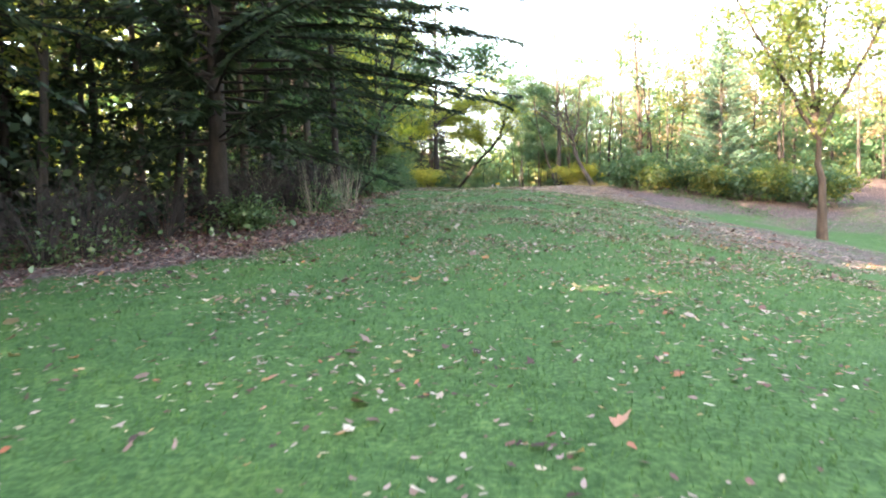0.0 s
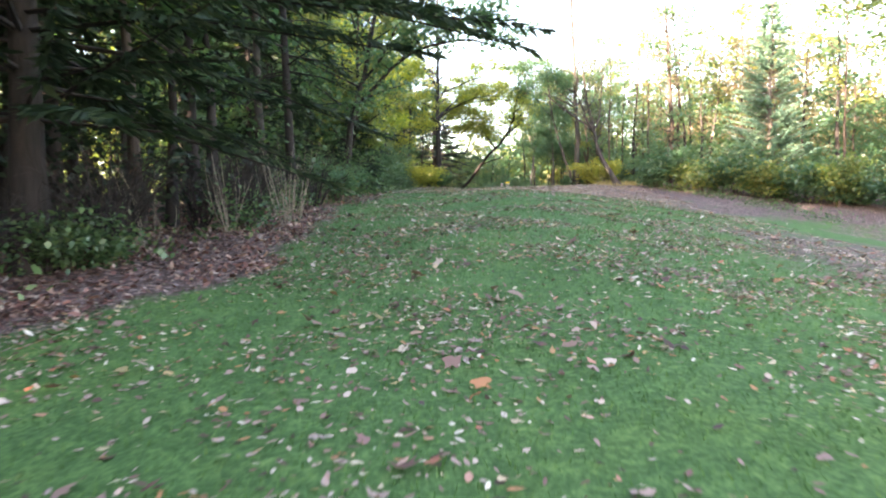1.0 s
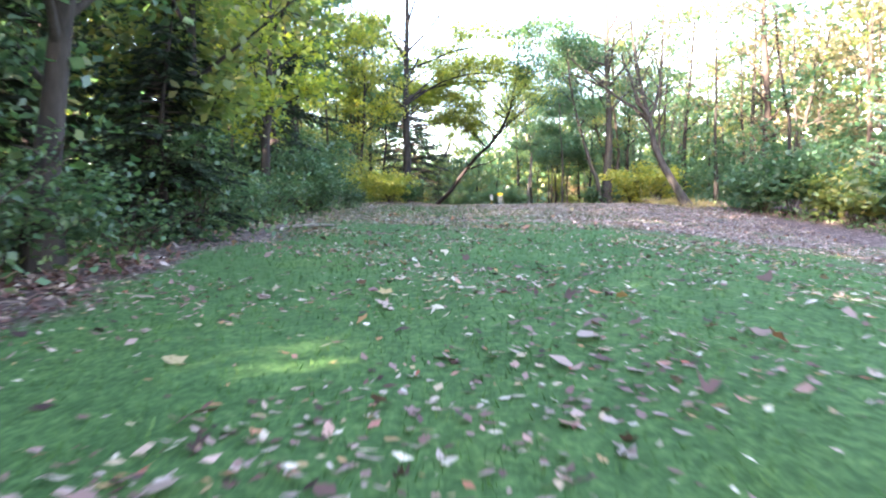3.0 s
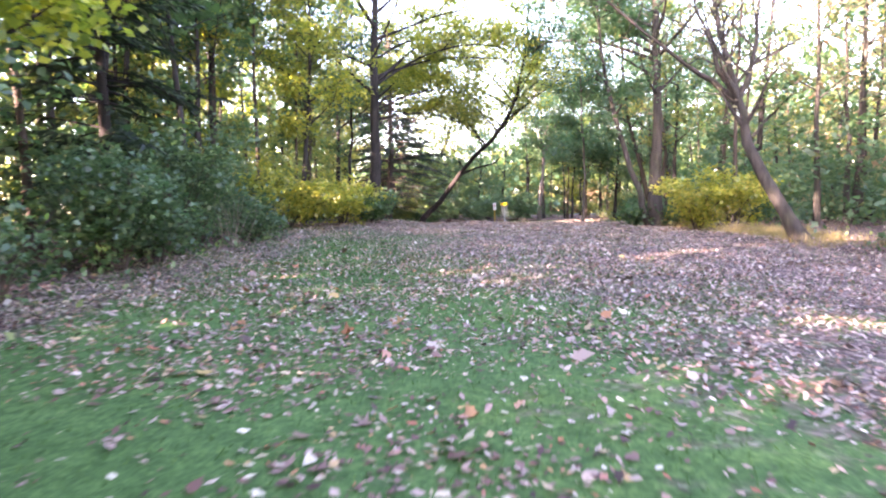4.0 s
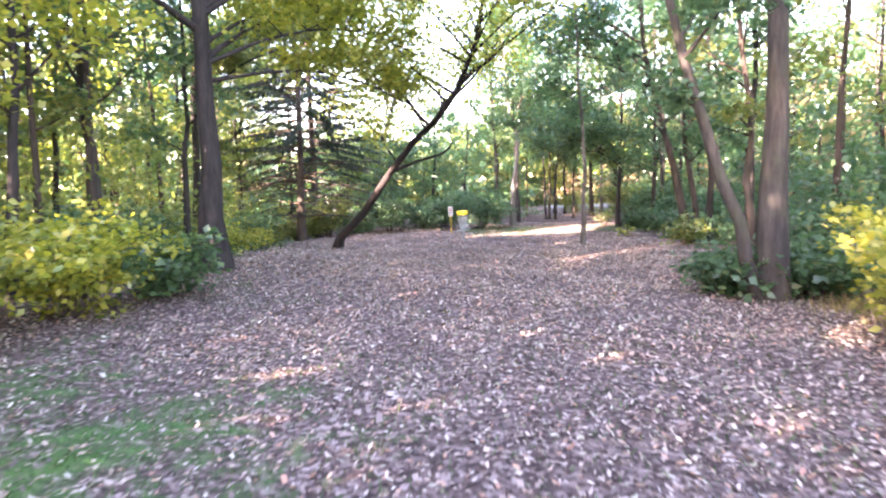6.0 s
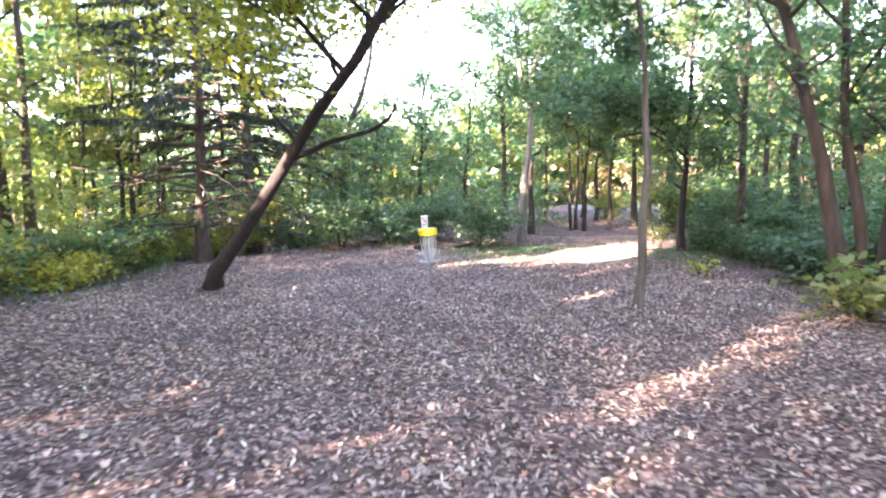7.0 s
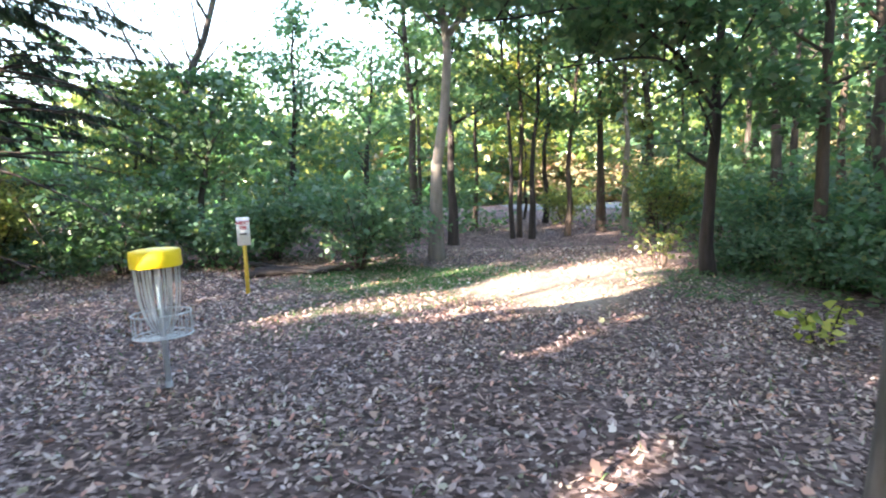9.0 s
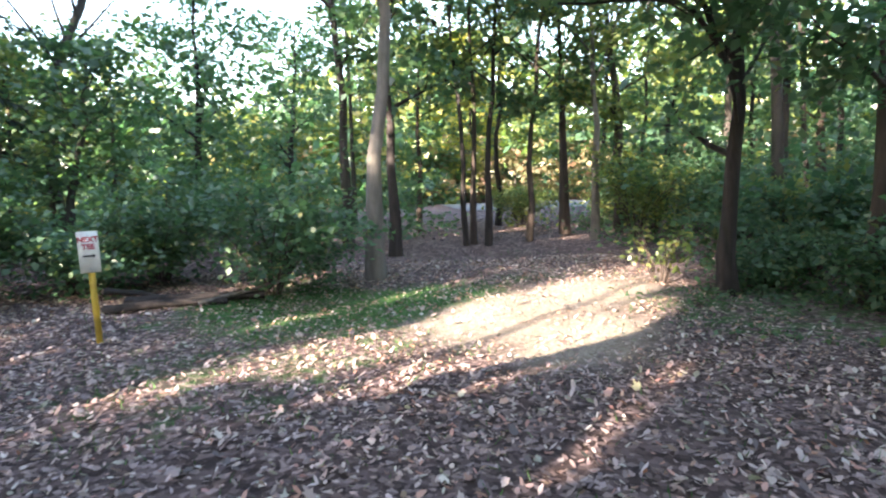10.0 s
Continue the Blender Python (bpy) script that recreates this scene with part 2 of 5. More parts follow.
def ground_material():
    m, nt = material("ground")
    co = nt.nodes.new("ShaderNodeTexCoord").outputs["Object"]
    at = nt.nodes.new("ShaderNodeAttribute")
    at.attribute_name = "litter"
    fine = noise_tex(nt, 22, 8.0, 0.75)
    mid = noise_tex(nt, 3.5, 4.0)
    broad = noise_tex(nt, 0.5, 3.0)
    turf = ramp(nt, fine, [(0.38, (0.03, 0.078, 0.025)), (0.5, (0.054, 0.12, 0.04)), (0.63, (0.1, 0.18, 0.062))])
    turf = mixed(nt, 0.7, turf, ramp(nt, noise_tex(nt, 5.0, 5.0, 0.7), [(0.35, (0.6, 0.68, 0.65)), (0.65, (1.35, 1.25, 1.2))]), "MULTIPLY")
    turf = mixed(nt, 0.6, turf, ramp(nt, broad, [(0.3, (0.75, 0.85, 0.8)), (0.55, (1.0, 1.0, 1.0)), (0.75, (1.35, 1.15, 0.8))]), "MULTIPLY")
    cells = node(nt, "ShaderNodeTexVoronoi", Scale=19.0, Randomness=1.0)
    nt.links.new(co, cells.inputs["Vector"])
    sep = nt.nodes.new("ShaderNodeSeparateColor")
    nt.links.new(cells.outputs["Color"], sep.inputs[0])
    duff = ramp(nt, sep.outputs[0], [(0.0, (0.04, 0.027, 0.026)), (0.5, (0.1, 0.068, 0.066)), (0.85, (0.19, 0.135, 0.13)), (1.0, (0.34, 0.26, 0.255))])
    duff = mixed(nt, 0.6, duff, ramp(nt, mid, [(0.3, (0.6, 0.6, 0.6)), (0.7, (1.25, 1.2, 1.15))]), "MULTIPLY")
    add = node(nt, "ShaderNodeMath")
    add.operation = "ADD"
    sub = node(nt, "ShaderNodeMapRange", From_Min=0.25, From_Max=0.75, To_Min=-0.35, To_Max=0.35)
    nt.links.new(mid, sub.inputs[0])
    nt.links.new(at.outputs["Fac"], add.inputs[0])
    nt.links.new(sub.outputs[0], add.inputs[1])
    fac = ramp(nt, add.outputs[0], [(0.3, (0, 0, 0)), (0.7, (1, 1, 1))])
    colour = mixed(nt, fac, turf, duff)
    # pale earth colour brightens the ground in the sun pool's outline
    lit_earth = nt.nodes.new("ShaderNodeAttribute")
    lit_earth.attribute_name = "bare"
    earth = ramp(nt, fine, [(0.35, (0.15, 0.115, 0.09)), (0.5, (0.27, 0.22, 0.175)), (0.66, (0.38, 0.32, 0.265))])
    colour = mixed(nt, lit_earth.outputs["Fac"], colour, earth)
    finish(nt, colour, 0.95, fine, 0.6, 0.03, specular=0.15)
    return m


gx, gy = grid_axis(-14, 22, 0.4, -420, 420), grid_axis(-4, 104, 0.4, -380, 580)
GX, GY = np.meshgrid(gx, gy)
GZ = ground_z(GX, GY) + 0.012 * np.sin(GX * 5.3 + 2 * np.sin(GY * 3.1)) * np.sin(GY * 4.7)
nx, ny = len(gx), len(gy)
idx = np.arange(nx * ny).reshape(ny, nx)
quads = np.stack([idx[:-1, :-1], idx[:-1, 1:], idx[1:, 1:], idx[1:, :-1]], -1).reshape(-1, 4)
ground = link_mesh("ground", np.stack([GX, GY, GZ], -1).reshape(-1, 3), quads, ground_material(), True)
mask = ground.data.attributes.new("litter", "FLOAT", "POINT")
mask.data.foreach_set("value", litter_at(GX, GY).astype(np.float32).ravel())
# that painted sun pool, stored per vertex
lit_earth_mask = ground.data.attributes.new("bare", "FLOAT", "POINT")
lit_earth_mask.data.foreach_set("value", lit_earth_at(GX, GY).astype(np.float32).ravel())
tagged(ground, "gently rising ground of mown lawn and dead leaf litter", "ground", kind="structure")


# ---- growing things ----
class Tubes:
    """Collects tapered round limbs into one mesh."""

    def __init__(self):
        self.v, self.f, self.n = [], [], 0

    def add(self, points, radii, sides=6, flare=0.0):
        p = np.asarray(points, float)
        r = np.asarray(radii, float)
        t = np.gradient(p, axis=0)
        t /= np.linalg.norm(t, axis=1)[:, None] + 1e-9
        side = np.cross(t, (0.31, 0.17, 0.93) if abs(t[0][2]) < 0.8 else (1.0, 0.2, 0.1))
        side /= np.linalg.norm(side, axis=1)[:, None] + 1e-9
        up = np.cross(t, side)
        a = np.linspace(0, 2 * np.pi, sides, endpoint=False)
        rr = r[:, None] * (1 + 0.09 * np.sin(3 * a[None] + p[:, 2:3] * 1.7) + 0.05 * np.sin(5 * a[None] + 2))
        if flare:
            rr[0] *= 1 + flare * (0.7 + 0.5 * np.sin(4 * a + 1))
            if len(rr) > 2:
                rr[1] *= 1 + 0.3 * flare
        ring = p[:, None] + rr[..., None] * (np.cos(a)[None, :, None] * side[:, None] + np.sin(a)[None, :, None] * up[:, None])
        k = len(p)
        self.v.append(ring.reshape(-1, 3))
        i = np.arange(k * sides).reshape(k, sides) + self.n
        j = np.roll(i, -1, 1)
        self.f.append(np.stack([i[:-1], j[:-1], j[1:], i[1:]], -1).reshape(-1, 4))
        self.n += k * sides

    def link(self, name, mat):
        return link_mesh(name, np.concatenate(self.v), np.concatenate(self.f), mat, True)


def unit(v):
    return v / (np.linalg.norm(v, axis=-1, keepdims=True) + 1e-9)


def leaf_mesh(centres, ways, normals, length, width, fold=0.15):
    """Kite-shaped folded leaves, one quad each."""
    d = unit(ways)
    n = unit(normals - (normals * d).sum(1, keepdims=True) * d)
    s = np.cross(d, n)
    L, W = np.reshape(length, (-1, 1)), np.reshape(width, (-1, 1))
    base, tip = centres - d * L * 0.5, centres + d * L * 0.5
    mid = centres - d * L * 0.08 + n * fold * W
    v = np.stack([base, mid + s * W * 0.5, tip, mid - s * W * 0.5], 1).reshape(-1, 3)
    return v, np.arange(len(v)).reshape(-1, 4)


def scatter_leaves(rng, centres, spread, count, size, flat=0.5, droop=0.2):
    """count leaves round the centres, lying within spread of them."""
    pick = centres[rng.integers(0, len(centres), count)]
    c = pick + rng.normal(size=(count, 3)) * np.array([0.85, 0.85, 0.36]) * spread
    w = rng.normal(size=(count, 3))
    w[:, 2] = w[:, 2] * 0.5 - droop
    n = rng.normal(size=(count, 3))
    n[:, 2] = np.abs(n[:, 2]) + flat
    L = size * rng.uniform(0.6, 1.35, count)
    return leaf_mesh(c, w, n, L, L * rng.uniform(0.55, 0.85, count))


def bezier_path(points, n):
    """A smooth polyline through a few control points."""
    p = np.asarray(points, float)
    u = np.linspace(0, len(p) - 1, n)
    i = np.clip(u.astype(int), 0, len(p) - 2)
    f = (u - i)[:, None]
    ext = np.vstack([2 * p[0] - p[1], p, 2 * p[-1] - p[-2]])
    a, b, c, d = ext[i], ext[i + 1], ext[i + 2], ext[i + 3]
    return 0.5 * (2 * b + (c - a) * f + (2 * a - 5 * b + 4 * c - d) * f * f + (3 * b - a - 3 * c + d) * f ** 3)


GAPS = []  # (place on the ground, radius): openings in the canopy through which the sun reaches it


FLECKS = []  # (place up in the foliage, radius): smaller openings through which the sun strikes leaves


def sunlit(points, slack=0.0, flecks=False):
    """Which points lie in a sunbeam to one of the gaps."""
    s = np.array(TO_SUN)
    hit = np.zeros(len(points), bool)
    for place, r in GAPS + FLECKS if flecks else GAPS:
        rel = points - np.array(place)
        along = rel @ s
        off = np.linalg.norm(rel - along[:, None] * s, axis=1)
        hit |= (along > 0.8) & (off < r + slack)
    return hit


def rooted(name, at, label, category, group=""):
    root = new(name)
    root.empty_display_size = 0.3
    root.location = at
    return tagged(root, label, category, group)


def under(ob, root, label=""):
    ob.parent = root
    if label:
        ob["label"] = label
    return ob


def carve(v, f, at):
    """Leaves whose middle lies in no sunbeam."""
    mids = v.reshape(-1, 4, 3).mean(1) + np.array(at)
    keep = ~sunlit(mids, 0.03, True)
    return v.reshape(-1, 4, 3)[keep].reshape(-1, 3), np.arange(keep.sum() * 4).reshape(-1, 4)


def grow(rng, tubes, path, r0, r1, limbs, crown_from, reach, rise=0.6, sub=4, twig=0.4, shape="round", sides=10, flare=0.5, bare=False, at=None):
    """Grows a trunk along the path with limbs and twigs. Returns the points round which leaves sit."""
    n = 10
    p = bezier_path(path, n)
    p[1:-1] += rng.normal(size=(n - 2, 3)) * 0.035 * (1, 1, 0)
    u = np.linspace(0, 1, n)
    tubes.add(p, r0 + (r1 - r0) * u ** 0.8, sides, flare)
    ends = []
    turn = rng.uniform(0, 6.28)
    for k in range(limbs):
        f = crown_from + (0.97 - crown_from) * (k + rng.uniform(0.1, 0.9)) / limbs
        i = f * (n - 1)
        a = int(i)
        start = p[a] + (p[min(a + 1, n - 1)] - p[a]) * (i - a)
        g = (f - crown_from) / (1 - crown_from)
        size = {"round": math.sin(0.35 + 2.5 * g) * 0.95 + 0.1, "vase": 0.55 + 0.5 * g, "cone": 1.05 - 0.85 * g, "flat": 0.9}[shape]
        L = reach * max(0.25, size) * rng.uniform(0.75, 1.2)
        turn += 2.4 + rng.uniform(-0.5, 0.5)
        lift = rise * rng.uniform(0.6, 1.4) + 0.5 * g * rise
        way = np.array([math.cos(turn), math.sin(turn), lift])
        way /= np.linalg.norm(way)
        bend = rng.normal(size=3) * 0.12 + np.array([0, 0, 0.12])
        q = np.array([start + way * L * s + bend * L * s * s for s in np.linspace(0, 1, 4)])
        if at is not None and sunlit(q[1:] + np.array(at), 0.05, True).any():
            continue
        rl = max(0.012, (r0 + (r1 - r0) * f) * rng.uniform(0.35, 0.55))
        tubes.add(q, np.linspace(rl, 0.008, 4), 5)
        ends += [q[1] * 0.5 + q[2] * 0.5, q[2], q[3]]
        for _ in range(sub):
            s0 = rng.uniform(0.3, 0.95)
            b0 = q[0] + (q[-1] - q[0]) * s0 + bend * L * (s0 * s0 - s0) 
            w2 = way + rng.normal(size=3) * 0.75
            w2 /= np.linalg.norm(w2)
            L2 = L * twig * rng.uniform(0.5, 1.1)
            q2 = np.array([b0 + w2 * L2 * s + np.array([0, 0, 0.1]) * L2 * s * s for s in (0, 0.5, 1.0)])
            if at is not None and sunlit(q2 + np.array(at), 0.03, True).any():
                continue
            tubes.add(q2, np.linspace(rl * 0.45, 0.005, 3), 3)
            ends += [q2[1], q2[2], q2[2]]
            if bare:
                for _ in range(3):
                    w3 = w2 + rng.normal(size=3) * 0.6
                    c0 = q2[1] + (q2[2] - q2[1]) * rng.uniform(0, 1)
                    tubes.add(np.array([c0, c0 + unit(w3) * L2 * rng.uniform(0.3, 0.7)]), [0.006, 0.002], 3)
    return np.array(ends)


def tree(name, at, label, path, r0, r1=0.03, limbs=12, crown_from=0.4, reach=2.6, leaves=2500, size=0.16, leaf=None, bark=None, seed=1, spread=0.45,
         category="tree", group="", extra=(), hang=0, carved=True, **shape):
    """A broad-leaved tree: trunk with its limbs, and crown. extra: further stems as (path, r0, r1, limbs, crown_from, reach), with hang leaves of their own."""
    rng = np.random.default_rng(seed)
    x, y = at
    place = (x, y, float(ground_z(x, y)) - 0.04)
    root = rooted(name, place, label, category, group)
    tubes = Tubes()
    ends = [grow(rng, tubes, path, r0, r1, limbs, crown_from, reach, at=place, **shape)] if limbs else []
    if not limbs:
        tubes.add(bezier_path(path, 14), np.linspace(r0, r1, 14), 10, 0.5)
    for ep, er0, er1, el, ec, er in extra:
        e = grow(rng, tubes, ep, er0, er1, el, ec, er, flare=0.0, sides=7, at=place)
        if el:
            ends.append(e)
    under(tubes.link("trunk", bark or BARK_GREY), root)
    if leaves:
        v, f = scatter_leaves(rng, np.concatenate(ends), spread, leaves, size)
        if hang:
            v2, _ = scatter_leaves(rng, np.concatenate(ends[1 if limbs else 0:]), spread, hang, size)
            v = np.concatenate([v, v2])
            f = np.arange(len(v)).reshape(-1, 4)
        if carved:
            v, f = carve(v, f, place)
        if len(f):
            under(link_mesh("crown", v, f, leaf or LEAF_GREEN), root)
    return root


def conifer(name, at, label, height, r0, reach, bare_to=1.5, whorls=22, per=6, size=0.3, leaf=None, bark=None, seed=1, droop=0.25, density=14, group="", dead_to=0.0, carved=True, slim=0.22, widen=1.0, bough=0.018, hang=0.8, sunward=0.0):
    """A conifer with whorls of drooping, needle-clad branches, longer by sunward on the open side towards +x."""
    rng = np.random.default_rng(seed)
    x, y = at
    place = (x, y, float(ground_z(x, y)) - 0.04)
    root = rooted(name, place, label, "conifer", group)
    tubes = Tubes()
    p = bezier_path([(0, 0, 0), (rng.normal() * 0.1, rng.normal() * 0.1, height * 0.5), (rng.normal() * 0.1, 0, height)], 14)
    tubes.add(p, np.linspace(r0, 0.02, 14), 10, 0.5)
    under(tubes.link("trunk", bark or BARK_CONIFER), root)
    tubes = Tubes()
    C, W, N, L = [], [], [], []
    for k in range(whorls):
        z = bare_to + (height * 0.98 - bare_to) * (k + rng.uniform(0, 0.6)) / whorls
        g = z / height
        R = reach * (1 - g) ** 0.75 * (0.75 + 0.5 * min(1, (z - bare_to) / 2 + 0.35)) * min(1.0, widen + 0.08 * (z - bare_to))
        for _ in range(per):
            a = rng.uniform(0, 6.283)
            r = R * rng.uniform(0.65, 1.15) * (1 + sunward * math.cos(a)) + 0.15
            s = np.linspace(0, 1, 6)[:, None]
            way = np.array([math.cos(a), math.sin(a), 0.0])
            q = np.array([0, 0, z + rng.uniform(-0.15, 0.15)]) + np.array([p[int(g * 13)][0], p[int(g * 13)][1], 0]) + way * r * s + np.array([0, 0, 1.0]) * (rng.uniform(-0.1, 0.3) * s - droop * rng.uniform(0.4, 1.6) * s * s) * r + np.array([-way[1], way[0], 0]) * rng.normal() * 0.14 * r * s * s
            tubes.add(q[[0, 2, 5]] if bough < 0.02 else q, np.linspace(bough + 0.006 * r, 0.006, 3 if bough < 0.02 else 6), 3)
            thin = 0.1 if z < dead_to else 1.0
            m = int(density * r * thin) + 2
            t = rng.uniform(0.18, 1.0, m) ** 0.8
            c = np.stack([np.interp(t, s[:, 0], q[:, i]) for i in range(3)], 1)
            side = np.array([-way[1], way[0], 0])
            out = rng.choice([-1, 1], m)[:, None] * side * rng.uniform(0.3, 1.0, (m, 1)) + way * 0.7 + np.array([0, 0, -1.0]) * rng.uniform(0.0, hang, (m, 1))
            ln = size * rng.uniform(0.6, 1.3, m) * (1.25 - 0.6 * t)
            C.append(c + unit(out) * ln[:, None] * 0.5)
            W.append(out)
            nn = rng.normal(size=(m, 3)) * 0.5
            nn[:, 2] += 1
            N.append(nn)
            L.append(ln)
    ln = np.concatenate(L)
    v, f = leaf_mesh(np.concatenate(C), np.concatenate(W), np.concatenate(N), ln, ln * slim, 0.1)
    if carved:
        v, f = carve(v, f, place)
    under(tagged(tubes.link("bough_frame", bark or BARK_CONIFER), kind="stuff"), root)
    under(link_mesh("crown", v, f, leaf or NEEDLE_DARK), root)
    return root


def shrub(name, at, label, height, reach, stems=9, leaves=1500, size=0.12, leaf=None, bark=None, seed=1, spread=0.22, group="", category="shrub", carved=True):
    """A shrub of arching stems with leafy twigs."""
    rng = np.random.default_rng(seed)
    x, y = at
    place = (x, y, float(ground_z(x, y)) - 0.03)
    root = rooted(name, place, label, category, group)
    tubes, ends = Tubes(), []
    for k in range(stems):
        a = 2.4 * k + rng.uniform(-0.4, 0.4)
        out = reach * rng.uniform(0.35, 1.0)
        h = height * rng.uniform(0.6, 1.05) * (1.1 - 0.35 * out / reach)
        way = np.array([math.cos(a), math.sin(a), 0])
        s = np.linspace(0, 1, 7)[:, None]
        q = way * (0.1 + out * s ** 1.4) + np.array([0, 0, 1.0]) * h * (1.25 * s - 0.25 * s * s - 0.15 * s ** 4)
        q[1:] += rng.normal(size=(6, 3)) * 0.03
        tubes.add(q[::2], np.linspace(0.018, 0.004, 4), 4)
        ends += list(q[2:])
        for _ in range(4):
            b = q[rng.integers(2, 7)]
            w = unit(way * 0.5 + rng.normal(size=3) * 0.7 + np.array([0, 0, 0.2]))
            e = b + w * reach * rng.uniform(0.25, 0.5)
            e[2] = max(e[2], 0.1)
            tubes.add(np.array([b, (b + e) / 2 + (0, 0, 0.04), e]), [0.007, 0.005, 0.002], 3)
            ends += [(b + e) / 2, e, e]
    ends = np.array(ends)
    if not leaves:
        under(tubes.link("framework", bark or BARK_BROWN), root)
        return root
    v, f = scatter_leaves(rng, ends, spread, int(leaves * 0.95), size * 1.45, 0.8)
    v[:, 2] = np.maximum(v[:, 2], 0.02)
    if carved:
        v, f = carve(v, f, place)
    under(tubes.link("framework", bark or BARK_BROWN), root)
    if len(f):
        under(link_mesh("foliage", v, f, leaf or LEAF_GREEN), root)
    return root


def base_of(x, y):
    return float(ground_z(x, y))


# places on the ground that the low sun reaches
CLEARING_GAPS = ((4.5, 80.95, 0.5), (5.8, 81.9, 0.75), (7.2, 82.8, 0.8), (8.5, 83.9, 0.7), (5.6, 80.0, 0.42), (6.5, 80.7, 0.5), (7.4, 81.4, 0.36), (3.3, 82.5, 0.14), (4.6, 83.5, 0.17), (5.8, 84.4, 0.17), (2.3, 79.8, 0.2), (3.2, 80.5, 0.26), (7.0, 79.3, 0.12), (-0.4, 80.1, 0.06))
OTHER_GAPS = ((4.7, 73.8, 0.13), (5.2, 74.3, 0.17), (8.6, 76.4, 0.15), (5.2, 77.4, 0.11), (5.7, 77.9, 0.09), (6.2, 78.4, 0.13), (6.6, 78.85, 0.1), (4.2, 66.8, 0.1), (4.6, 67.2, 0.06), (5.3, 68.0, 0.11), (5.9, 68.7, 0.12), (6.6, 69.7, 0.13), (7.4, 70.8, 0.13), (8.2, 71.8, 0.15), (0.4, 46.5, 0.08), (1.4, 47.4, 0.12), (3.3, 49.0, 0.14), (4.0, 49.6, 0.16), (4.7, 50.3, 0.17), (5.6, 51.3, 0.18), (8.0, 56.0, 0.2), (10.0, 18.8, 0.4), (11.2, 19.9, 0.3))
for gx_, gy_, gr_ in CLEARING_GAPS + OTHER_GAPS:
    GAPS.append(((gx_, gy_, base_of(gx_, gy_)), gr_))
GAPS.append(((1.4, 76.5, base_of(1.4, 76.5) + 1.3), 0.26))
GAPS.append(((4.4, 85.1, base_of(4.4, 85.1) + 2.0), 0.1))
for x, y, z, r in ((1.2, 86.6, 3.2, 0.3), (2.2, 87.2, 4.6, 0.4), (3.2, 86.8, 3.6, 0.3), (0.2, 86.4, 2.4, 0.2), (2.8, 88.0, 6.0, 0.45), (-1.2, 87.0, 3.4, 0.25), (-3.0, 86.5, 2.6, 0.25), (5.6, 88.2, 4.2, 0.3), (6.6, 90.0, 3.2, 0.3),
                  (8.2, 89.0, 5.0, 0.35), (9.0, 84.2, 4.4, 0.3), (-5.3, 86.0, 4.2, 0.3), (-4.2, 85.6, 3.0, 0.25), (10.6, 86.4, 2.6, 0.3), (11.4, 79.4, 4.2, 0.3), (7.4, 92.6, 2.4, 0.3), (-6.1, 80.7, 2.9, 0.35), (-5.4, 80.9, 2.2, 0.25), (2.0, 84.6, 0.5, 0.3), (-0.2, 84.6, 0.9, 0.2)):
    FLECKS.append(((x, y, base_of(x, y) + z), r))


# ---- trees that stand out ----
tree("vase_shaped_tree", (12.6, 26.8), "slender lawn tree with upswept limbs and thin pale green leaves", [(0, 0, 0), (-0.05, 0, 2.2), (-0.25, 0, 4.0), (-0.5, 0, 7.2)], 0.165, 0.05, 7, 0.5, 2.6,
     14000, 0.15, LEAF_LIGHT, BARK_BROWN, 11, 0.42, rise=1.5, shape="vase",
     extra=(([(-0.15, 0, 3.6), (-1.6, 0, 6.2), (-4.0, 0.2, 10.6)], 0.1, 0.025, 15, 0.35, 1.9), ([(-0.15, 0, 3.8), (1.3, 0, 6.4), (3.4, -0.2, 10.8)], 0.1, 0.025, 15, 0.35, 1.9),
            ([(-0.25, 0, 4.4), (0.1, 0.3, 7.4), (0.4, 0.2, 11.4)], 0.09, 0.02, 12, 0.4, 1.9), ([(-0.2, 0, 4.0), (-0.9, 0.6, 7.0), (-2.0, 1.0, 11.2)], 0.08, 0.02, 12, 0.4, 1.7)))
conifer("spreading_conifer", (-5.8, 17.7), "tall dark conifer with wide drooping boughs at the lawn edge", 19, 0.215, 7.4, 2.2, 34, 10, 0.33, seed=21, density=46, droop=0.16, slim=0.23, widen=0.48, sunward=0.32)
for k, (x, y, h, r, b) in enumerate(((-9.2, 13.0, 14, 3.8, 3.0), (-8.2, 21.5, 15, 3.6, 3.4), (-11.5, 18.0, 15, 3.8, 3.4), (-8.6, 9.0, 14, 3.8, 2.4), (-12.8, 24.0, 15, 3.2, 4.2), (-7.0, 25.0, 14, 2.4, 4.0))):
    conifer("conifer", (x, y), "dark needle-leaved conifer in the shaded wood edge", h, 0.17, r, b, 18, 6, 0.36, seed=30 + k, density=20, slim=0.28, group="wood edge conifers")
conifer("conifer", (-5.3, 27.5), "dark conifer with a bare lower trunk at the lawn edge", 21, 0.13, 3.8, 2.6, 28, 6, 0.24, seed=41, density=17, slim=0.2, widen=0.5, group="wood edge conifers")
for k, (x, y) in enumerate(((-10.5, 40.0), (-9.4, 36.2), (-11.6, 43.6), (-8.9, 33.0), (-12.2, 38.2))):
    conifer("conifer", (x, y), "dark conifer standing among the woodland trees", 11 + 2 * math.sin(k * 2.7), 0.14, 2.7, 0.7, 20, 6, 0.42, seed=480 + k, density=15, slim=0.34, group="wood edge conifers")
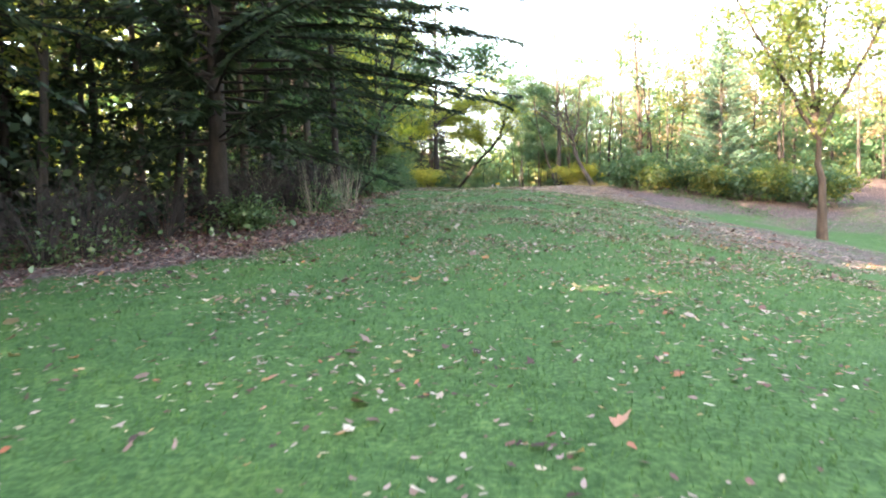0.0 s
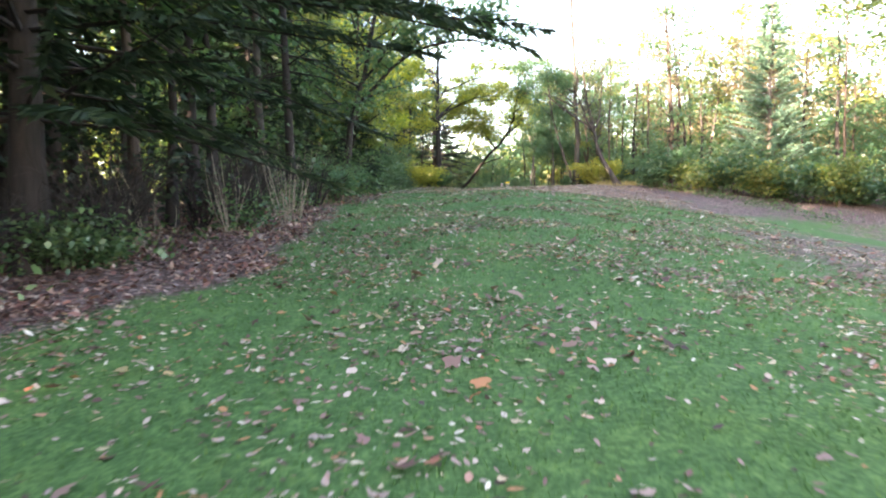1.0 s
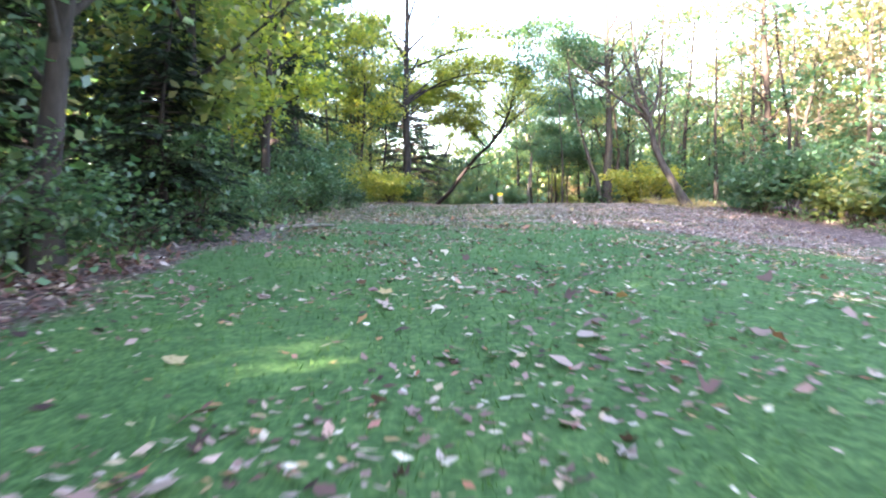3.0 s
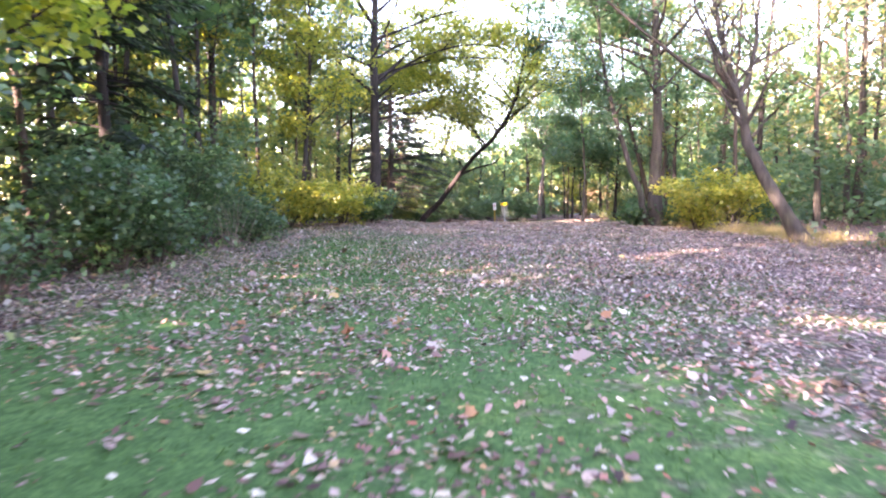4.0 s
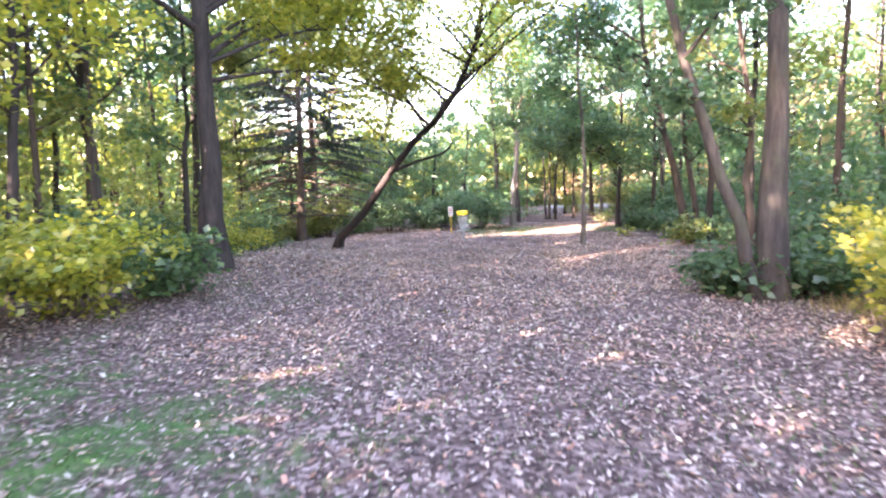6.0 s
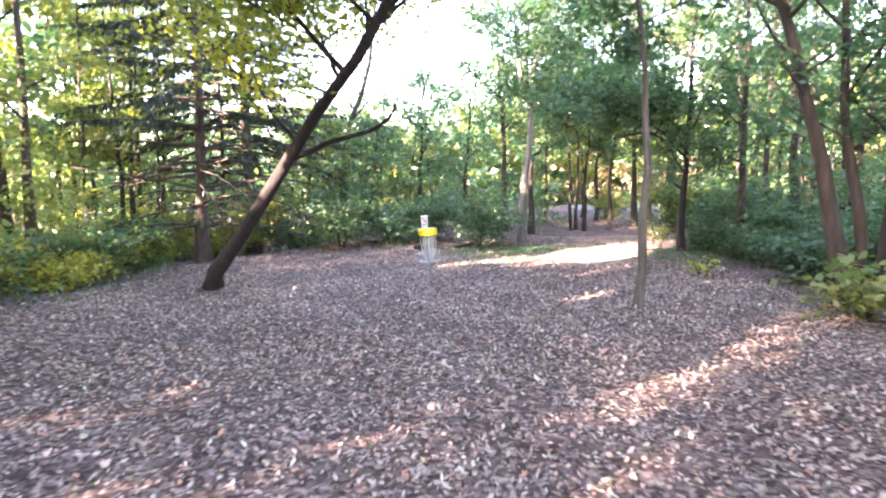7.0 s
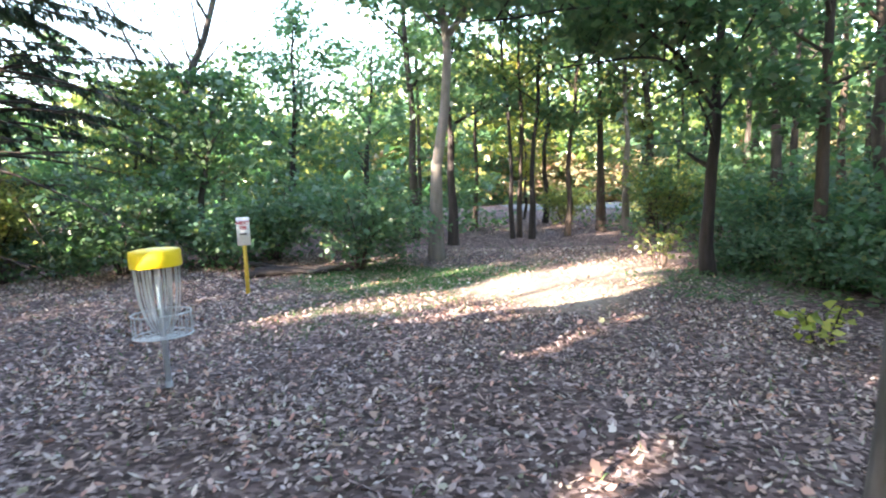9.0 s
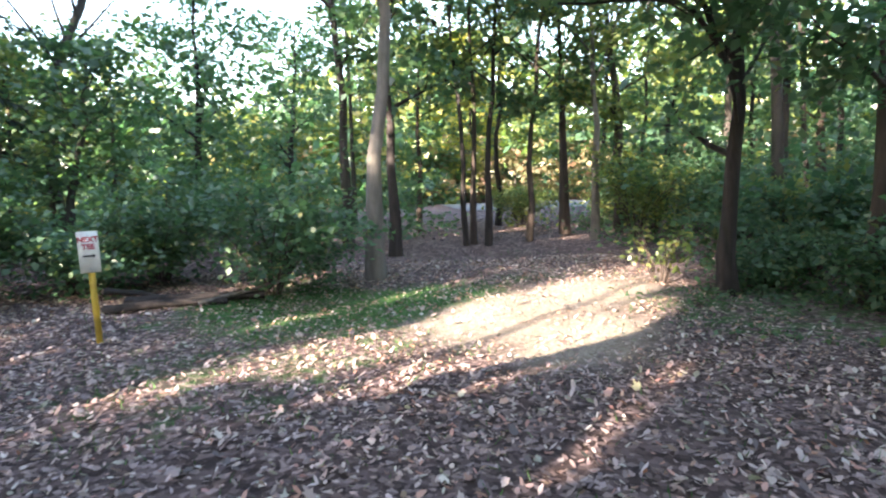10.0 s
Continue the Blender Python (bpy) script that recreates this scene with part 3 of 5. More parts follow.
# conifers added out of view to keep low sun off the lawn
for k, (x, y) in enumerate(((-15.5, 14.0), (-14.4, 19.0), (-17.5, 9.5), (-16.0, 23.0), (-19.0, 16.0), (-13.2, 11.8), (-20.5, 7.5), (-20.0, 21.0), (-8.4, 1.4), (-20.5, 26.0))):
    conifer("conifer", (x, y), "unseen dark dense conifer added to shade the lawn", 14, 0.16, 3.4, 0.8, 20, 6, 0.62, seed=500 + k, density=12, group="wood edge conifers", slim=0.42)
tree("overhanging_tree", (-5.0, 32.5), "green maple leaning its leafy limbs out over the lawn", [(0, 0, 0), (0.3, 0, 2.5), (1.2, -0.2, 5.5), (1.8, 0, 9.5)], 0.17, 0.04, 16, 0.25, 3.4, 6000, 0.17, LEAF_GREEN, BARK_DARK, 51,
     0.4, extra=(([(0.6, 0, 3.4), (2.6, -0.4, 5.0), (4.8, -0.4, 5.4), (6.2, -0.2, 4.9)], 0.08, 0.015, 14, 0.2, 1.4),))
tree("maple_tree", (-5.6, 37.5), "yellow-green maple at the edge of the lawn", [(0, 0, 0), (0.1, 0, 4), (0.3, 0, 10)], 0.15, 0.04, 15, 0.2, 3.0, 7000, 0.19, LEAF_LIGHT, BARK_DARK, 52, 0.45)
tree("maple_tree", (-6.3, 43.6), "golden yellow maple in the wood edge", [(0, 0, 0), (0.2, 0, 3.5), (0.3, 0, 6.5), (0.1, 0, 10.5)], 0.15, 0.04, 17, 0.16, 2.9, 8500, 0.17, LEAF_YELLOW, BARK_DARK, 53, 0.45)
conifer("conifer", (-5.4, 36.2), "small dense dark evergreen at the lawn edge", 3.7, 0.07, 1.3, 0.3, 17, 8, 0.2, seed=56, density=56, slim=0.3, group="wood edge conifers")
tree("maple_tree", (-6.9, 60.9), "yellow-leaved maple in the wood edge", [(0, 0, 0), (0.2, 0, 3), (0.5, 0, 6), (0.5, 0, 9.5)], 0.12, 0.03, 15, 0.36, 2.7, 6500, 0.165, LEAF_YELLOW, BARK_DARK, 55, 0.42)
conifer("conifer", (-8.0, 50.0), "dark conifer behind green shrubs", 11, 0.16, 2.6, 1.6, 22, 7, 0.36, seed=54, density=34, group="wood edge conifers")
conifer("pine_tree", (17.4, 50.8), "soft blue-green young pine beside the lawn", 11.5, 0.16, 2.5, 0.9, 40, 9, 0.22, NEEDLE_BLUE, BARK_GREY, 61, -0.15, 62, slim=0.34)
tree("curved_tree", (8.6, 53.2), "grey curved tree with mostly bare upper branches", [(0, 0, 0), (-0.35, 0.1, 0.7), (-1.2, 0.3, 2.3), (-1.5, 0.5, 3.8), (-1.9, 1.0, 6.0), (-2.1, 1.5, 9.0)], 0.22, 0.04, 14, 0.42, 2.2,
     420, 0.13, LEAF_AUTUMN, BARK_UMBER, 62, 0.5, rise=1.1, bare=True, extra=(([(-1.55, 0.5, 3.9), (-2.1, 0.5, 4.9), (-2.6, 0.7, 6.6)], 0.12, 0.02, 8, 0.3, 1.6), ([(-1.5, 0.5, 3.7), (-1.1, 0.5, 5.0), (-0.8, 0.7, 8.0)], 0.12, 0.02, 8, 0.3, 1.6),
            ([(-1.5, 0.55, 3.7), (-2.0, 0.8, 4.3), (-3.3, 0.9, 5.2), (-4.8, 1.0, 6.6)], 0.11, 0.03, 5, 0.5, 1.1)))
tree("vine_clad_tree", (12.4, 54.9), "tall straight trunk clad in reddening vine", [(0, 0, 0), (0.1, 0, 5), (-0.3, 0, 13)], 0.24, 0.06, 22, 0.15, 1.4, 1700, 0.17, LEAF_AUTUMN, BARK_BROWN, 63, 0.3)
tree("tall_tree", (-4.6, 64.6), "tall straight dark-barked tree with high limbs", [(0, 0, 0), (0.05, 0, 4), (0.1, 0, 9), (0.3, 0, 17)], 0.29, 0.09, 16, 0.4, 5.4, 9000, 0.15, LEAF_YELLOW, BARK_DARK, 64, 0.46, hang=14000,
     extra=(([(0.1, 0, 6.0), (2.2, 0.6, 7.4), (4.6, 1.2, 8.0), (6.6, 1.4, 7.6)], 0.07, 0.015, 12, 0.25, 1.5), ([(0.1, 0, 7.2), (1.6, 2.4, 8.6), (3.4, 5.0, 9.2)], 0.07, 0.015, 10, 0.25, 1.6),
            ([(0.1, 0, 6.4), (2.6, 2.2, 7.6), (5.6, 5.4, 8.3), (8.0, 7.6, 8.1)], 0.075, 0.015, 14, 0.25, 1.8), ([(0.1, 0, 8.0), (3.4, 1.6, 9.6), (6.6, 3.2, 10.2)], 0.07, 0.015, 12, 0.25, 1.8),
            ([(0.1, 0, 4.9), (1.6, 1.6, 5.9), (3.2, 3.6, 6.4), (4.8, 5.2, 6.0)], 0.06, 0.012, 14, 0.3, 1.5), ([(0.1, 0, 5.4), (0.8, 2.2, 6.6), (1.6, 4.8, 7.2)], 0.06, 0.012, 11, 0.3, 1.4),
            ([(0.1, 0, 4.5), (1.7, 2.2, 5.1), (3.2, 4.6, 5.1), (4.3, 7.0, 4.7)], 0.055, 0.012, 16, 0.3, 1.3)))
tree("twin_stemmed_tree", (6.75, 60.6), "smooth grey twin-stemmed tree at the clearing edge", [(0, 0, 0), (0.05, 0, 3), (0.0, 0, 7), (-0.3, 0, 16)], 0.27, 0.08, 15, 0.5, 4.4, 6000, 0.15, LEAF_GREEN, BARK_UMBER, 65, 0.42, hang=11000,
     extra=(([(0.0, 0, 6.2), (-1.6, 2.6, 7.6), (-3.4, 6.2, 8.6), (-4.2, 9.0, 8.6)], 0.08, 0.015, 14, 0.25, 1.9), ([(0.0, 0, 6.8), (-0.2, 3.6, 8.2), (-0.6, 8.2, 9.4)], 0.08, 0.015, 12, 0.25, 1.8),
            ([(0.0, 0, 7.4), (-2.2, 1.6, 8.8), (-4.6, 3.6, 9.8)], 0.07, 0.015, 12, 0.25, 1.8), ([(-0.25, -0.1, 0), (-0.7, -0.1, 1.6), (-1.35, 0, 3.6), (-2.0, 0.2, 6.5), (-2.2, 0.3, 9)], 0.15, 0.04, 9, 0.45, 1.8),))
tree("leaning_tree", (-3.7, 75.3), "dark tree leaning far over the clearing with a forked limb", [(0, 0, 0), (0.22, -0.15, 0.55), (1.65, -1.35, 1.75), (2.65, -1.65, 3.3), (3.85, -2.7, 4.4), (4.8, -3.7, 5.2), (5.6, -4.3, 6.6), (6.2, -4.6, 9.2), (6.4, -4.8, 12.5)], 0.19, 0.05, 18, 0.58, 3.6,
     5000, 0.13, LEAF_YELLOW, BARK_CONIFER, 66, 0.75, hang=9500, extra=(([(2.5, -1.6, 3.0), (3.5, -2.0, 3.35), (4.6, -2.15, 3.65), (4.85, -2.1, 4.1)], 0.075, 0.03, 0, 0.5, 0.9),
            ([(4.0, -2.9, 4.6), (3.0, -3.6, 5.8), (1.6, -4.2, 7.2)], 0.06, 0.015, 12, 0.25, 1.7), ([(2.7, -1.7, 3.4), (2.2, -2.3, 4.3), (1.5, -2.9, 5.2)], 0.035, 0.01, 8, 0.35, 1.1), ([(4.5, -3.4, 5.0), (5.2, -1.8, 6.2), (5.8, 0.4, 7.2)], 0.06, 0.015, 12, 0.25, 1.8), ([(5.0, -3.9, 5.6), (6.6, -4.8, 6.8), (8.2, -5.4, 7.8)], 0.06, 0.015, 12, 0.25, 1.8),
            ([(3.9, -2.8, 4.5), (3.2, -1.4, 5.6), (2.4, 0.2, 6.6)], 0.05, 0.015, 11, 0.25, 1.6), ([(5.6, -4.3, 6.6), (4.6, -3.4, 8.0), (3.4, -2.6, 9.4)], 0.06, 0.015, 11, 0.25, 1.8)))
tree("tall_tree", (-8.3, 72.6), "tall woodland tree with long limbs over the clearing", [(0, 0, 0), (0.1, 0, 4), (0.3, 0, 8), (0.5, 0, 13)], 0.16, 0.05, 14, 0.5, 4.0, 11000, 0.16, LEAF_LIGHT, BARK_DARK, 75, 0.38,
     extra=(([(0.3, 0, 6.5), (3.0, 0.5, 8.0), (6.5, 0.8, 8.8), (8.8, 1.0, 8.4)], 0.07, 0.015, 14, 0.2, 1.7), ([(0.3, 0, 5.6), (2.5, -1.0, 6.7), (5.2, -1.5, 7.3)], 0.06, 0.015, 11, 0.25, 1.4)))
# extra trees deep in the wood, placed to stop sun leaking into the clearing
for k, (x, y) in enumerate(((-15.0, 62.0), (-17.5, 64.5), (-13.6, 59.2), (-12.8, 65.6))):
    tree("wood_tree", (x, y), "leafy yellow-green tree added to shade the clearing", [(0, 0, 0), (0.1, 0, 3.5), (0.2, 0.1, 7), (0.1, 0, 12)], 0.15, 0.03, 16, 0.2, 3.2, 6500, 0.19, LEAF_LIGHT, BARK_DARK, 520 + k, 0.45, group="wood trees")
conifer("spruce_tree", (-7.35, 87.8), "old spruce with bare lower boughs and hanging needles", 17, 0.26, 5.4, 1.4, 30, 7, 0.3, NEEDLE_DARK, BARK_BROWN, 67, 0.22, 46, dead_to=4.2, bough=0.026, hang=2.2)
conifer("spruce_tree", (-6.7, 81.4), "thin spruce with dead lower branches", 15, 0.21, 4.9, 1.2, 26, 6, 0.3, NEEDLE_DARK, BARK_BROWN, 68, 0.22, 40, dead_to=4.0, bough=0.024, hang=2.2)
tree("slender_tree", (5.8, 72.8), "slender pale trunk with a small high crown in the clearing", [(0, 0, 0), (0.07, 0, 1.6), (0.1, 0, 3.2), (0.0, 0, 5.0), (-0.15, 0, 7.4), (-0.1, 0, 10)], 0.085, 0.035, 12, 0.55, 2.5,
     5200, 0.15, LEAF_GREEN, BARK_GREY, 69, 0.4)
tree("twin_tree", (9.75, 73.1), "pair of dark trunks growing from one root", [(0, 0, 0), (-0.35, 0, 2.0), (-0.9, 0.1, 4.4), (-1.5, 0.2, 7.0), (-1.9, 0.2, 12)], 0.18, 0.05, 11, 0.42, 2.4, 5500, 0.14, LEAF_GREEN, BARK_BROWN, 70, 0.5, hang=6500,
     extra=(([(-1.2, 0.1, 5.6), (-2.8, 1.6, 7.0), (-4.8, 3.4, 7.9)], 0.07, 0.015, 13, 0.25, 1.8), ([(-1.4, 0.2, 6.6), (-2.2, 3.0, 8.0), (-3.6, 5.8, 8.8)], 0.07, 0.015, 13, 0.25, 1.8), ([(-1.5, 0.2, 7.2), (-3.8, 0.4, 8.6), (-6.4, 1.4, 9.4)], 0.06, 0.015, 12, 0.25, 1.8), ([(0.3, 0, 0), (0.15, 0, 2), (-0.15, 0.1, 5), (-0.2, 0.2, 11)], 0.15, 0.04, 9, 0.4, 2.0),))
tree("young_tree", (10.5, 73.2), "straight dark trunk in the wood edge", [(0, 0, 0), (0.1, 0, 4), (-0.2, 0, 12)], 0.15, 0.04, 11, 0.4, 2.4, 5000, 0.14, LEAF_GREEN, BARK_DARK, 71, 0.5, group="wood trees")
tree("forked_tree", (4.3, 85.2), "pale straight trunk forking high up with green leaves", [(0, 0, 0), (0.15, 0, 2.5), (0.35, 0.1, 5.3), (-0.1, 0.3, 7), (-0.5, 0.4, 12)], 0.16, 0.04, 14, 0.5, 3.0, 11000, 0.16, LEAF_GREEN, BARK_PALE, 72,
     0.45, extra=(([(0.34, 0.1, 5.2), (1.0, 0.3, 6.3), (1.7, 0.4, 9.5)], 0.1, 0.03, 8, 0.25, 2.0),))
tree("young_tree", (9.5, 82.4), "dark trunk beside the path with wide leafy limbs", [(0, 0, 0), (-0.02, 0, 2.0), (0.2, 0, 5), (0.3, 0, 10)], 0.14, 0.04, 13, 0.34, 3.0, 6500, 0.17, LEAF_GREEN, BARK_DARK, 73, 0.42, group="wood trees",
     extra=(([(0.05, 0, 3.2), (-1.4, -1.2, 3.9), (-3.4, -2.4, 3.6)], 0.05, 0.012, 9, 0.25, 1.3), ([(0.1, 0, 3.9), (-2.0, -1.6, 4.9), (-4.9, -2.9, 4.5)], 0.06, 0.012, 11, 0.25, 1.5), ([(0.05, 0, 3.5), (-2.4, -2.2, 4.4), (-5.0, -4.5, 3.75)], 0.05, 0.01, 10, 0.35, 1.2)), hang=1200)
tree("young_tree", (10.9, 81.3), "grey trunk in the shaded wood beside the path", [(0, 0, 0), (0.1, 0, 4), (0.1, 0, 11)], 0.13, 0.04, 11, 0.35, 2.6, 5500, 0.18, LEAF_GREEN, BARK_BROWN, 74, 0.45, group="wood trees")
for k, (x, y, r, lx) in enumerate(((6.72, 89.3, 0.07, -0.3), (6.98, 89.7, 0.08, 0.1), (7.3, 89.4, 0.09, 0.3), (8.45, 89.7, 0.085, 0.4), (10.2, 89.6, 0.11, 0.0), (9.95, 91.3, 0.15, -0.1), (4.85, 88.0, 0.13, -0.1), (5.9, 93.0, 0.08, 0.2), (8.7, 94.5, 0.1, 0.2),
                                   (-7.7, 65.0, 0.14, 0.1), (-9.6, 66.5, 0.1, 0.3), (-12.0, 68.5, 0.12, -0.2), (-6.4, 67.4, 0.1, 0.2), (8.2, 64.6, 0.1, -0.3), (9.2, 67.0, 0.12, 0.2), (8.9, 58.8, 0.09, 0.2))):
    tree("young_tree", (x, y), "thin dark woodland trunk with a leafy top", [(0, 0, 0), (lx * 0.3, 0, 3), (lx, 0.1, 6), (lx * 1.3, 0, 10.5)], r, 0.025, 10, 0.34, 2.4, 2500, 0.17, (LEAF_GREEN, LEAF_LIGHT, LEAF_GREEN)[k % 3],
         BARK_PALE if k == 4 else (BARK_DARK, BARK_BROWN)[k % 2], 100 + k, 0.38, group="wood trees")

tree("bare_tree", (-4.2, 92.8), "half-bare curved tree with dark twigs rising behind the thicket", [(0, 0, 0), (-0.15, 0, 2.5), (0.2, 0, 5.0), (1.2, 0.2, 8.0), (1.8, 0.3, 12.0)], 0.22, 0.07, 15, 0.32, 2.8, 900, 0.14, LEAF_GREEN, BARK_UMBER, 131, 0.4,
     rise=1.0, bare=True, extra=(([(0.1, 0, 4.0), (-1.0, 0.2, 5.6), (-2.4, 0.3, 8.5)], 0.12, 0.035, 9, 0.25, 1.7), ([(0, 0, 2.2), (-1.4, -0.3, 3.2), (-2.2, -0.3, 5.4)], 0.07, 0.02, 6, 0.3, 1.1)))
conifer("conifer", (-6.1, 37.8), "dark dense young conifer in the shaded wood edge", 6.2, 0.09, 1.7, 0.5, 19, 8, 0.26, seed=140, density=34, group="wood edge conifers", widen=0.75)
tree("maple_tree", (-10.2, 82.6), "yellow-green maple behind an old spruce", [(0, 0, 0), (0.1, 0, 3), (0.0, 0, 6), (-0.2, 0, 11)], 0.1, 0.03, 13, 0.38, 2.3, 6500, 0.16, LEAF_LIGHT, BARK_DARK, 150, 0.36, group="wood trees")
for k, (x, y) in enumerate(((-7.8, 19.6), (-6.6, 23.0), (-8.4, 15.2))):
    tree("maple_tree", (x, y), "slim yellow-green maple between dark conifers", [(0, 0, 0), (0.2, 0, 4), (0.5, 0, 8), (0.6, 0, 12)], 0.11, 0.03, 13, 0.24, 2.6, 4200, 0.15, (LEAF_LIGHT, LEAF_GREEN)[k % 2], BARK_DARK, 170 + k, 0.34, group="wood trees")
for k, (x, y) in enumerate(((-9.4, 89.6), (-12.6, 90.4), (-11.6, 86.4))):
    tree("maple_tree", (x, y), "yellow-green woodland maple beside old spruces", [(0, 0, 0), (0.1, 0, 4), (0.2, 0, 8), (0.1, 0, 13)], 0.12, 0.03, 14, 0.3, 2.7, 6000, 0.16, (LEAF_LIGHT, LEAF_GREEN)[k % 2], BARK_DARK, 180 + k, 0.4, group="wood trees")
# more unseen conifers, set between sun and grass to stop stray flecks
for k, (x, y) in enumerate(((-9.6, -2.4), (-11.6, 3.4), (-9.4, 4.6), (-12.4, -6.6), (-14.2, -4.0), (-15.5, 4.0), (-11.5, 7.5))):
    conifer("conifer", (x, y), "unseen dark dense conifer added to shade the lawn", 14, 0.16, 3.2, 0.8, 20, 6, 0.62, seed=190 + k, density=10, group="wood edge conifers", slim=0.4)
tree("young_tree", (8.3, 97.0), "slim young tree with yellow autumn leaves", [(0, 0, 0), (0.1, 0, 2), (0.0, 0, 4.2), (0.1, 0, 6.4)], 0.06, 0.02, 11, 0.25, 1.6, 2200, 0.16, LEAF_YELLOW, BARK_DARK, 201, 0.34, group="wood trees")


# ---- shrubs that stand out ----
for k, (x, y, h, r, n) in enumerate(((-6.3, 57.2, 2.3, 1.7, 3000), (-4.9, 59.4, 1.9, 1.3, 2200), (-7.9, 58.6, 2.6, 1.6, 2400))):
    shrub("yellow_shrub", (x, y), "wide yellow-green shrub with arching twigs over leaf litter", h, r, 16, int(n * 1.8), 0.09, LEAF_YELLOW if k < 2 else LEAF_LIGHT, seed=200 + k, spread=0.24, group="yellow shrubs")
for k, (x, y, h, r, n) in enumerate(((7.3, 57.4, 2.0, 1.15, 2200), (8.6, 57.9, 2.5, 1.2, 1900))):
    shrub("yellow_shrub", (x, y), "bright yellow-leaved shrub with bare lower twigs", h, r, 14, int(n * 1.8), 0.085, LEAF_YELLOW, seed=210 + k, spread=0.22, group="yellow shrubs")
shrub("green_shrub", (-4.0, 61.0), "low green shrub at the foot of a tall tree", 1.2, 0.9, 10, 1400, 0.12, LEAF_DEEP, seed=215, group="wood edge shrubs")
for k, (x, y, h, r) in enumerate(((-6.6, 50.2, 3.8, 1.6), (-7.3, 52.8, 3.4, 1.6), (-6.3, 47.4, 2.2, 1.2))):
    shrub("green_shrub", (x, y), "tall dense bluish green shrub at the wood edge", h, r, 16, 4200, 0.085, LEAF_DEEP, seed=236 + k, spread=0.27, group="wood edge shrubs")
shrub("yellow_shrub", (8.55, 77.4), "small sparse sapling with yellowing leaves", 0.75, 0.36, 5, 60, 0.1, LEAF_YELLOW, seed=216, spread=0.13, group="yellow shrubs")
shrub("green_shrub", (9.2, 71.6), "low green sapling in leaf litter", 0.9, 0.8, 8, 500, 0.13, LEAF_LIGHT, seed=217, spread=0.2, group="wood edge shrubs")
shrub("green_shrub", (10.6, 76.2), "low leafy green shrub in the shaded wood edge", 1.3, 1.1, 10, 900, 0.13, LEAF_GREEN, seed=218, spread=0.25, group="wood edge shrubs")
shrub("green_shrub", (9.0, 83.6), "twiggy low shrub beside the path", 1.1, 0.6, 10, 220, 0.08, LEAF_LIGHT, seed=219, spread=0.15, group="wood edge shrubs")
for k, (x, y, h, r) in enumerate(((11.4, 80.0, 1.9, 1.2), (12.4, 78.6, 2.0, 1.4), (11.9, 83.8, 2.2, 1.4), (7.6, 60.9, 1.1, 0.8), (6.3, 61.1, 0.9, 0.6))):
    shrub("green_shrub", (x, y), "dense green shrub in the shaded wood edge", h, r, 12, 2600, 0.11, LEAF_GREEN, seed=225 + k, spread=0.28, group="wood edge shrubs")
for k, (x, y, h, r) in enumerate(((10.9, 78.7, 1.3, 0.9), (10.7, 80.6, 1.2, 0.8), (10.4, 82.8, 1.0, 0.7), (11.6, 76.9, 1.6, 1.0))):
    shrub("green_shrub", (x, y), "low dark green shrub at the foot of shaded trunks", h, r, 12, 2200, 0.075, LEAF_GREEN, seed=232 + k, spread=0.22, group="wood edge shrubs")
for k in range(9):
    x, y = -11.5 + 1.75 * k + 0.4 * math.sin(k * 4.3), 85.2 + 0.9 * math.sin(k * 2.1)
    shrub("green_shrub", (x, y), "tall dense green shrub of the thicket behind the clearing", 2.2 + 0.9 * math.sin(k * 2.7), 1.5, 14, 4600, 0.085, LEAF_LIGHT if k < 4 else (LEAF_GREEN, LEAF_DEEP)[k % 2], seed=240 + k, spread=0.28,
          group="thicket shrubs")
for k in range(12):
    x, y = 10.4 + 0.95 * k, 50.2 - 0.75 * k + 0.7 * math.sin(k * 2.3)
    shrub("green_shrub", (x, y), "rounded green shrub along the far lawn edge", 2.3 + 0.9 * math.sin(k * 1.9), 1.5, 12, 1900, 0.15, (LEAF_GREEN, LEAF_GREEN, LEAF_LIGHT)[k % 3], seed=260 + k, spread=0.3, group="lawn edge shrubs")
rng = np.random.default_rng(5)
for k in range(34):
    y = 9.0 + 1.45 * k + rng.uniform(-0.4, 0.4)
    x = float(left_edge(y)) - rng.uniform(0.2, 1.6)
    h = rng.uniform(0.4, 0.9) if y < 26 else rng.uniform(0.6, 1.5) if y < 30 else rng.uniform(0.7, 2.7)
    if (y > 27 and k % 4 == 1) or (y < 26 and k % 3 > 0):
        continue
    dim = k % 2 if y < 30 else k % 3 == 0
    shrub("green_shrub", (x, y), "twiggy shrub with few leaves in the shaded wood edge" if dim else "leafy green shrub in the shaded wood edge", h, rng.uniform(0.8, 1.3), 12, 700 if dim else 2600, 0.064,
          (LEAF_DEEP, LEAF_DEEP, LEAF_GREEN)[k % 3], seed=300 + k, spread=0.25, group="wood edge shrubs")
for k in range(22):
    y = 12.5 + 0.72 * k + 0.4 * math.sin(k * 3.1)
    x = float(left_edge(y)) - 0.5 - 1.6 * (0.5 + 0.5 * math.sin(k * 5.3))
    shrub("dead_brush", (x, y), "leafless tangle of dead brown twigs below the conifers", 1.5 + 0.9 * math.sin(k * 2.2) ** 2, 1.1, 24, 0, bark=BARK_DARK, seed=470 + k, category="dead brush", group="dead brush")
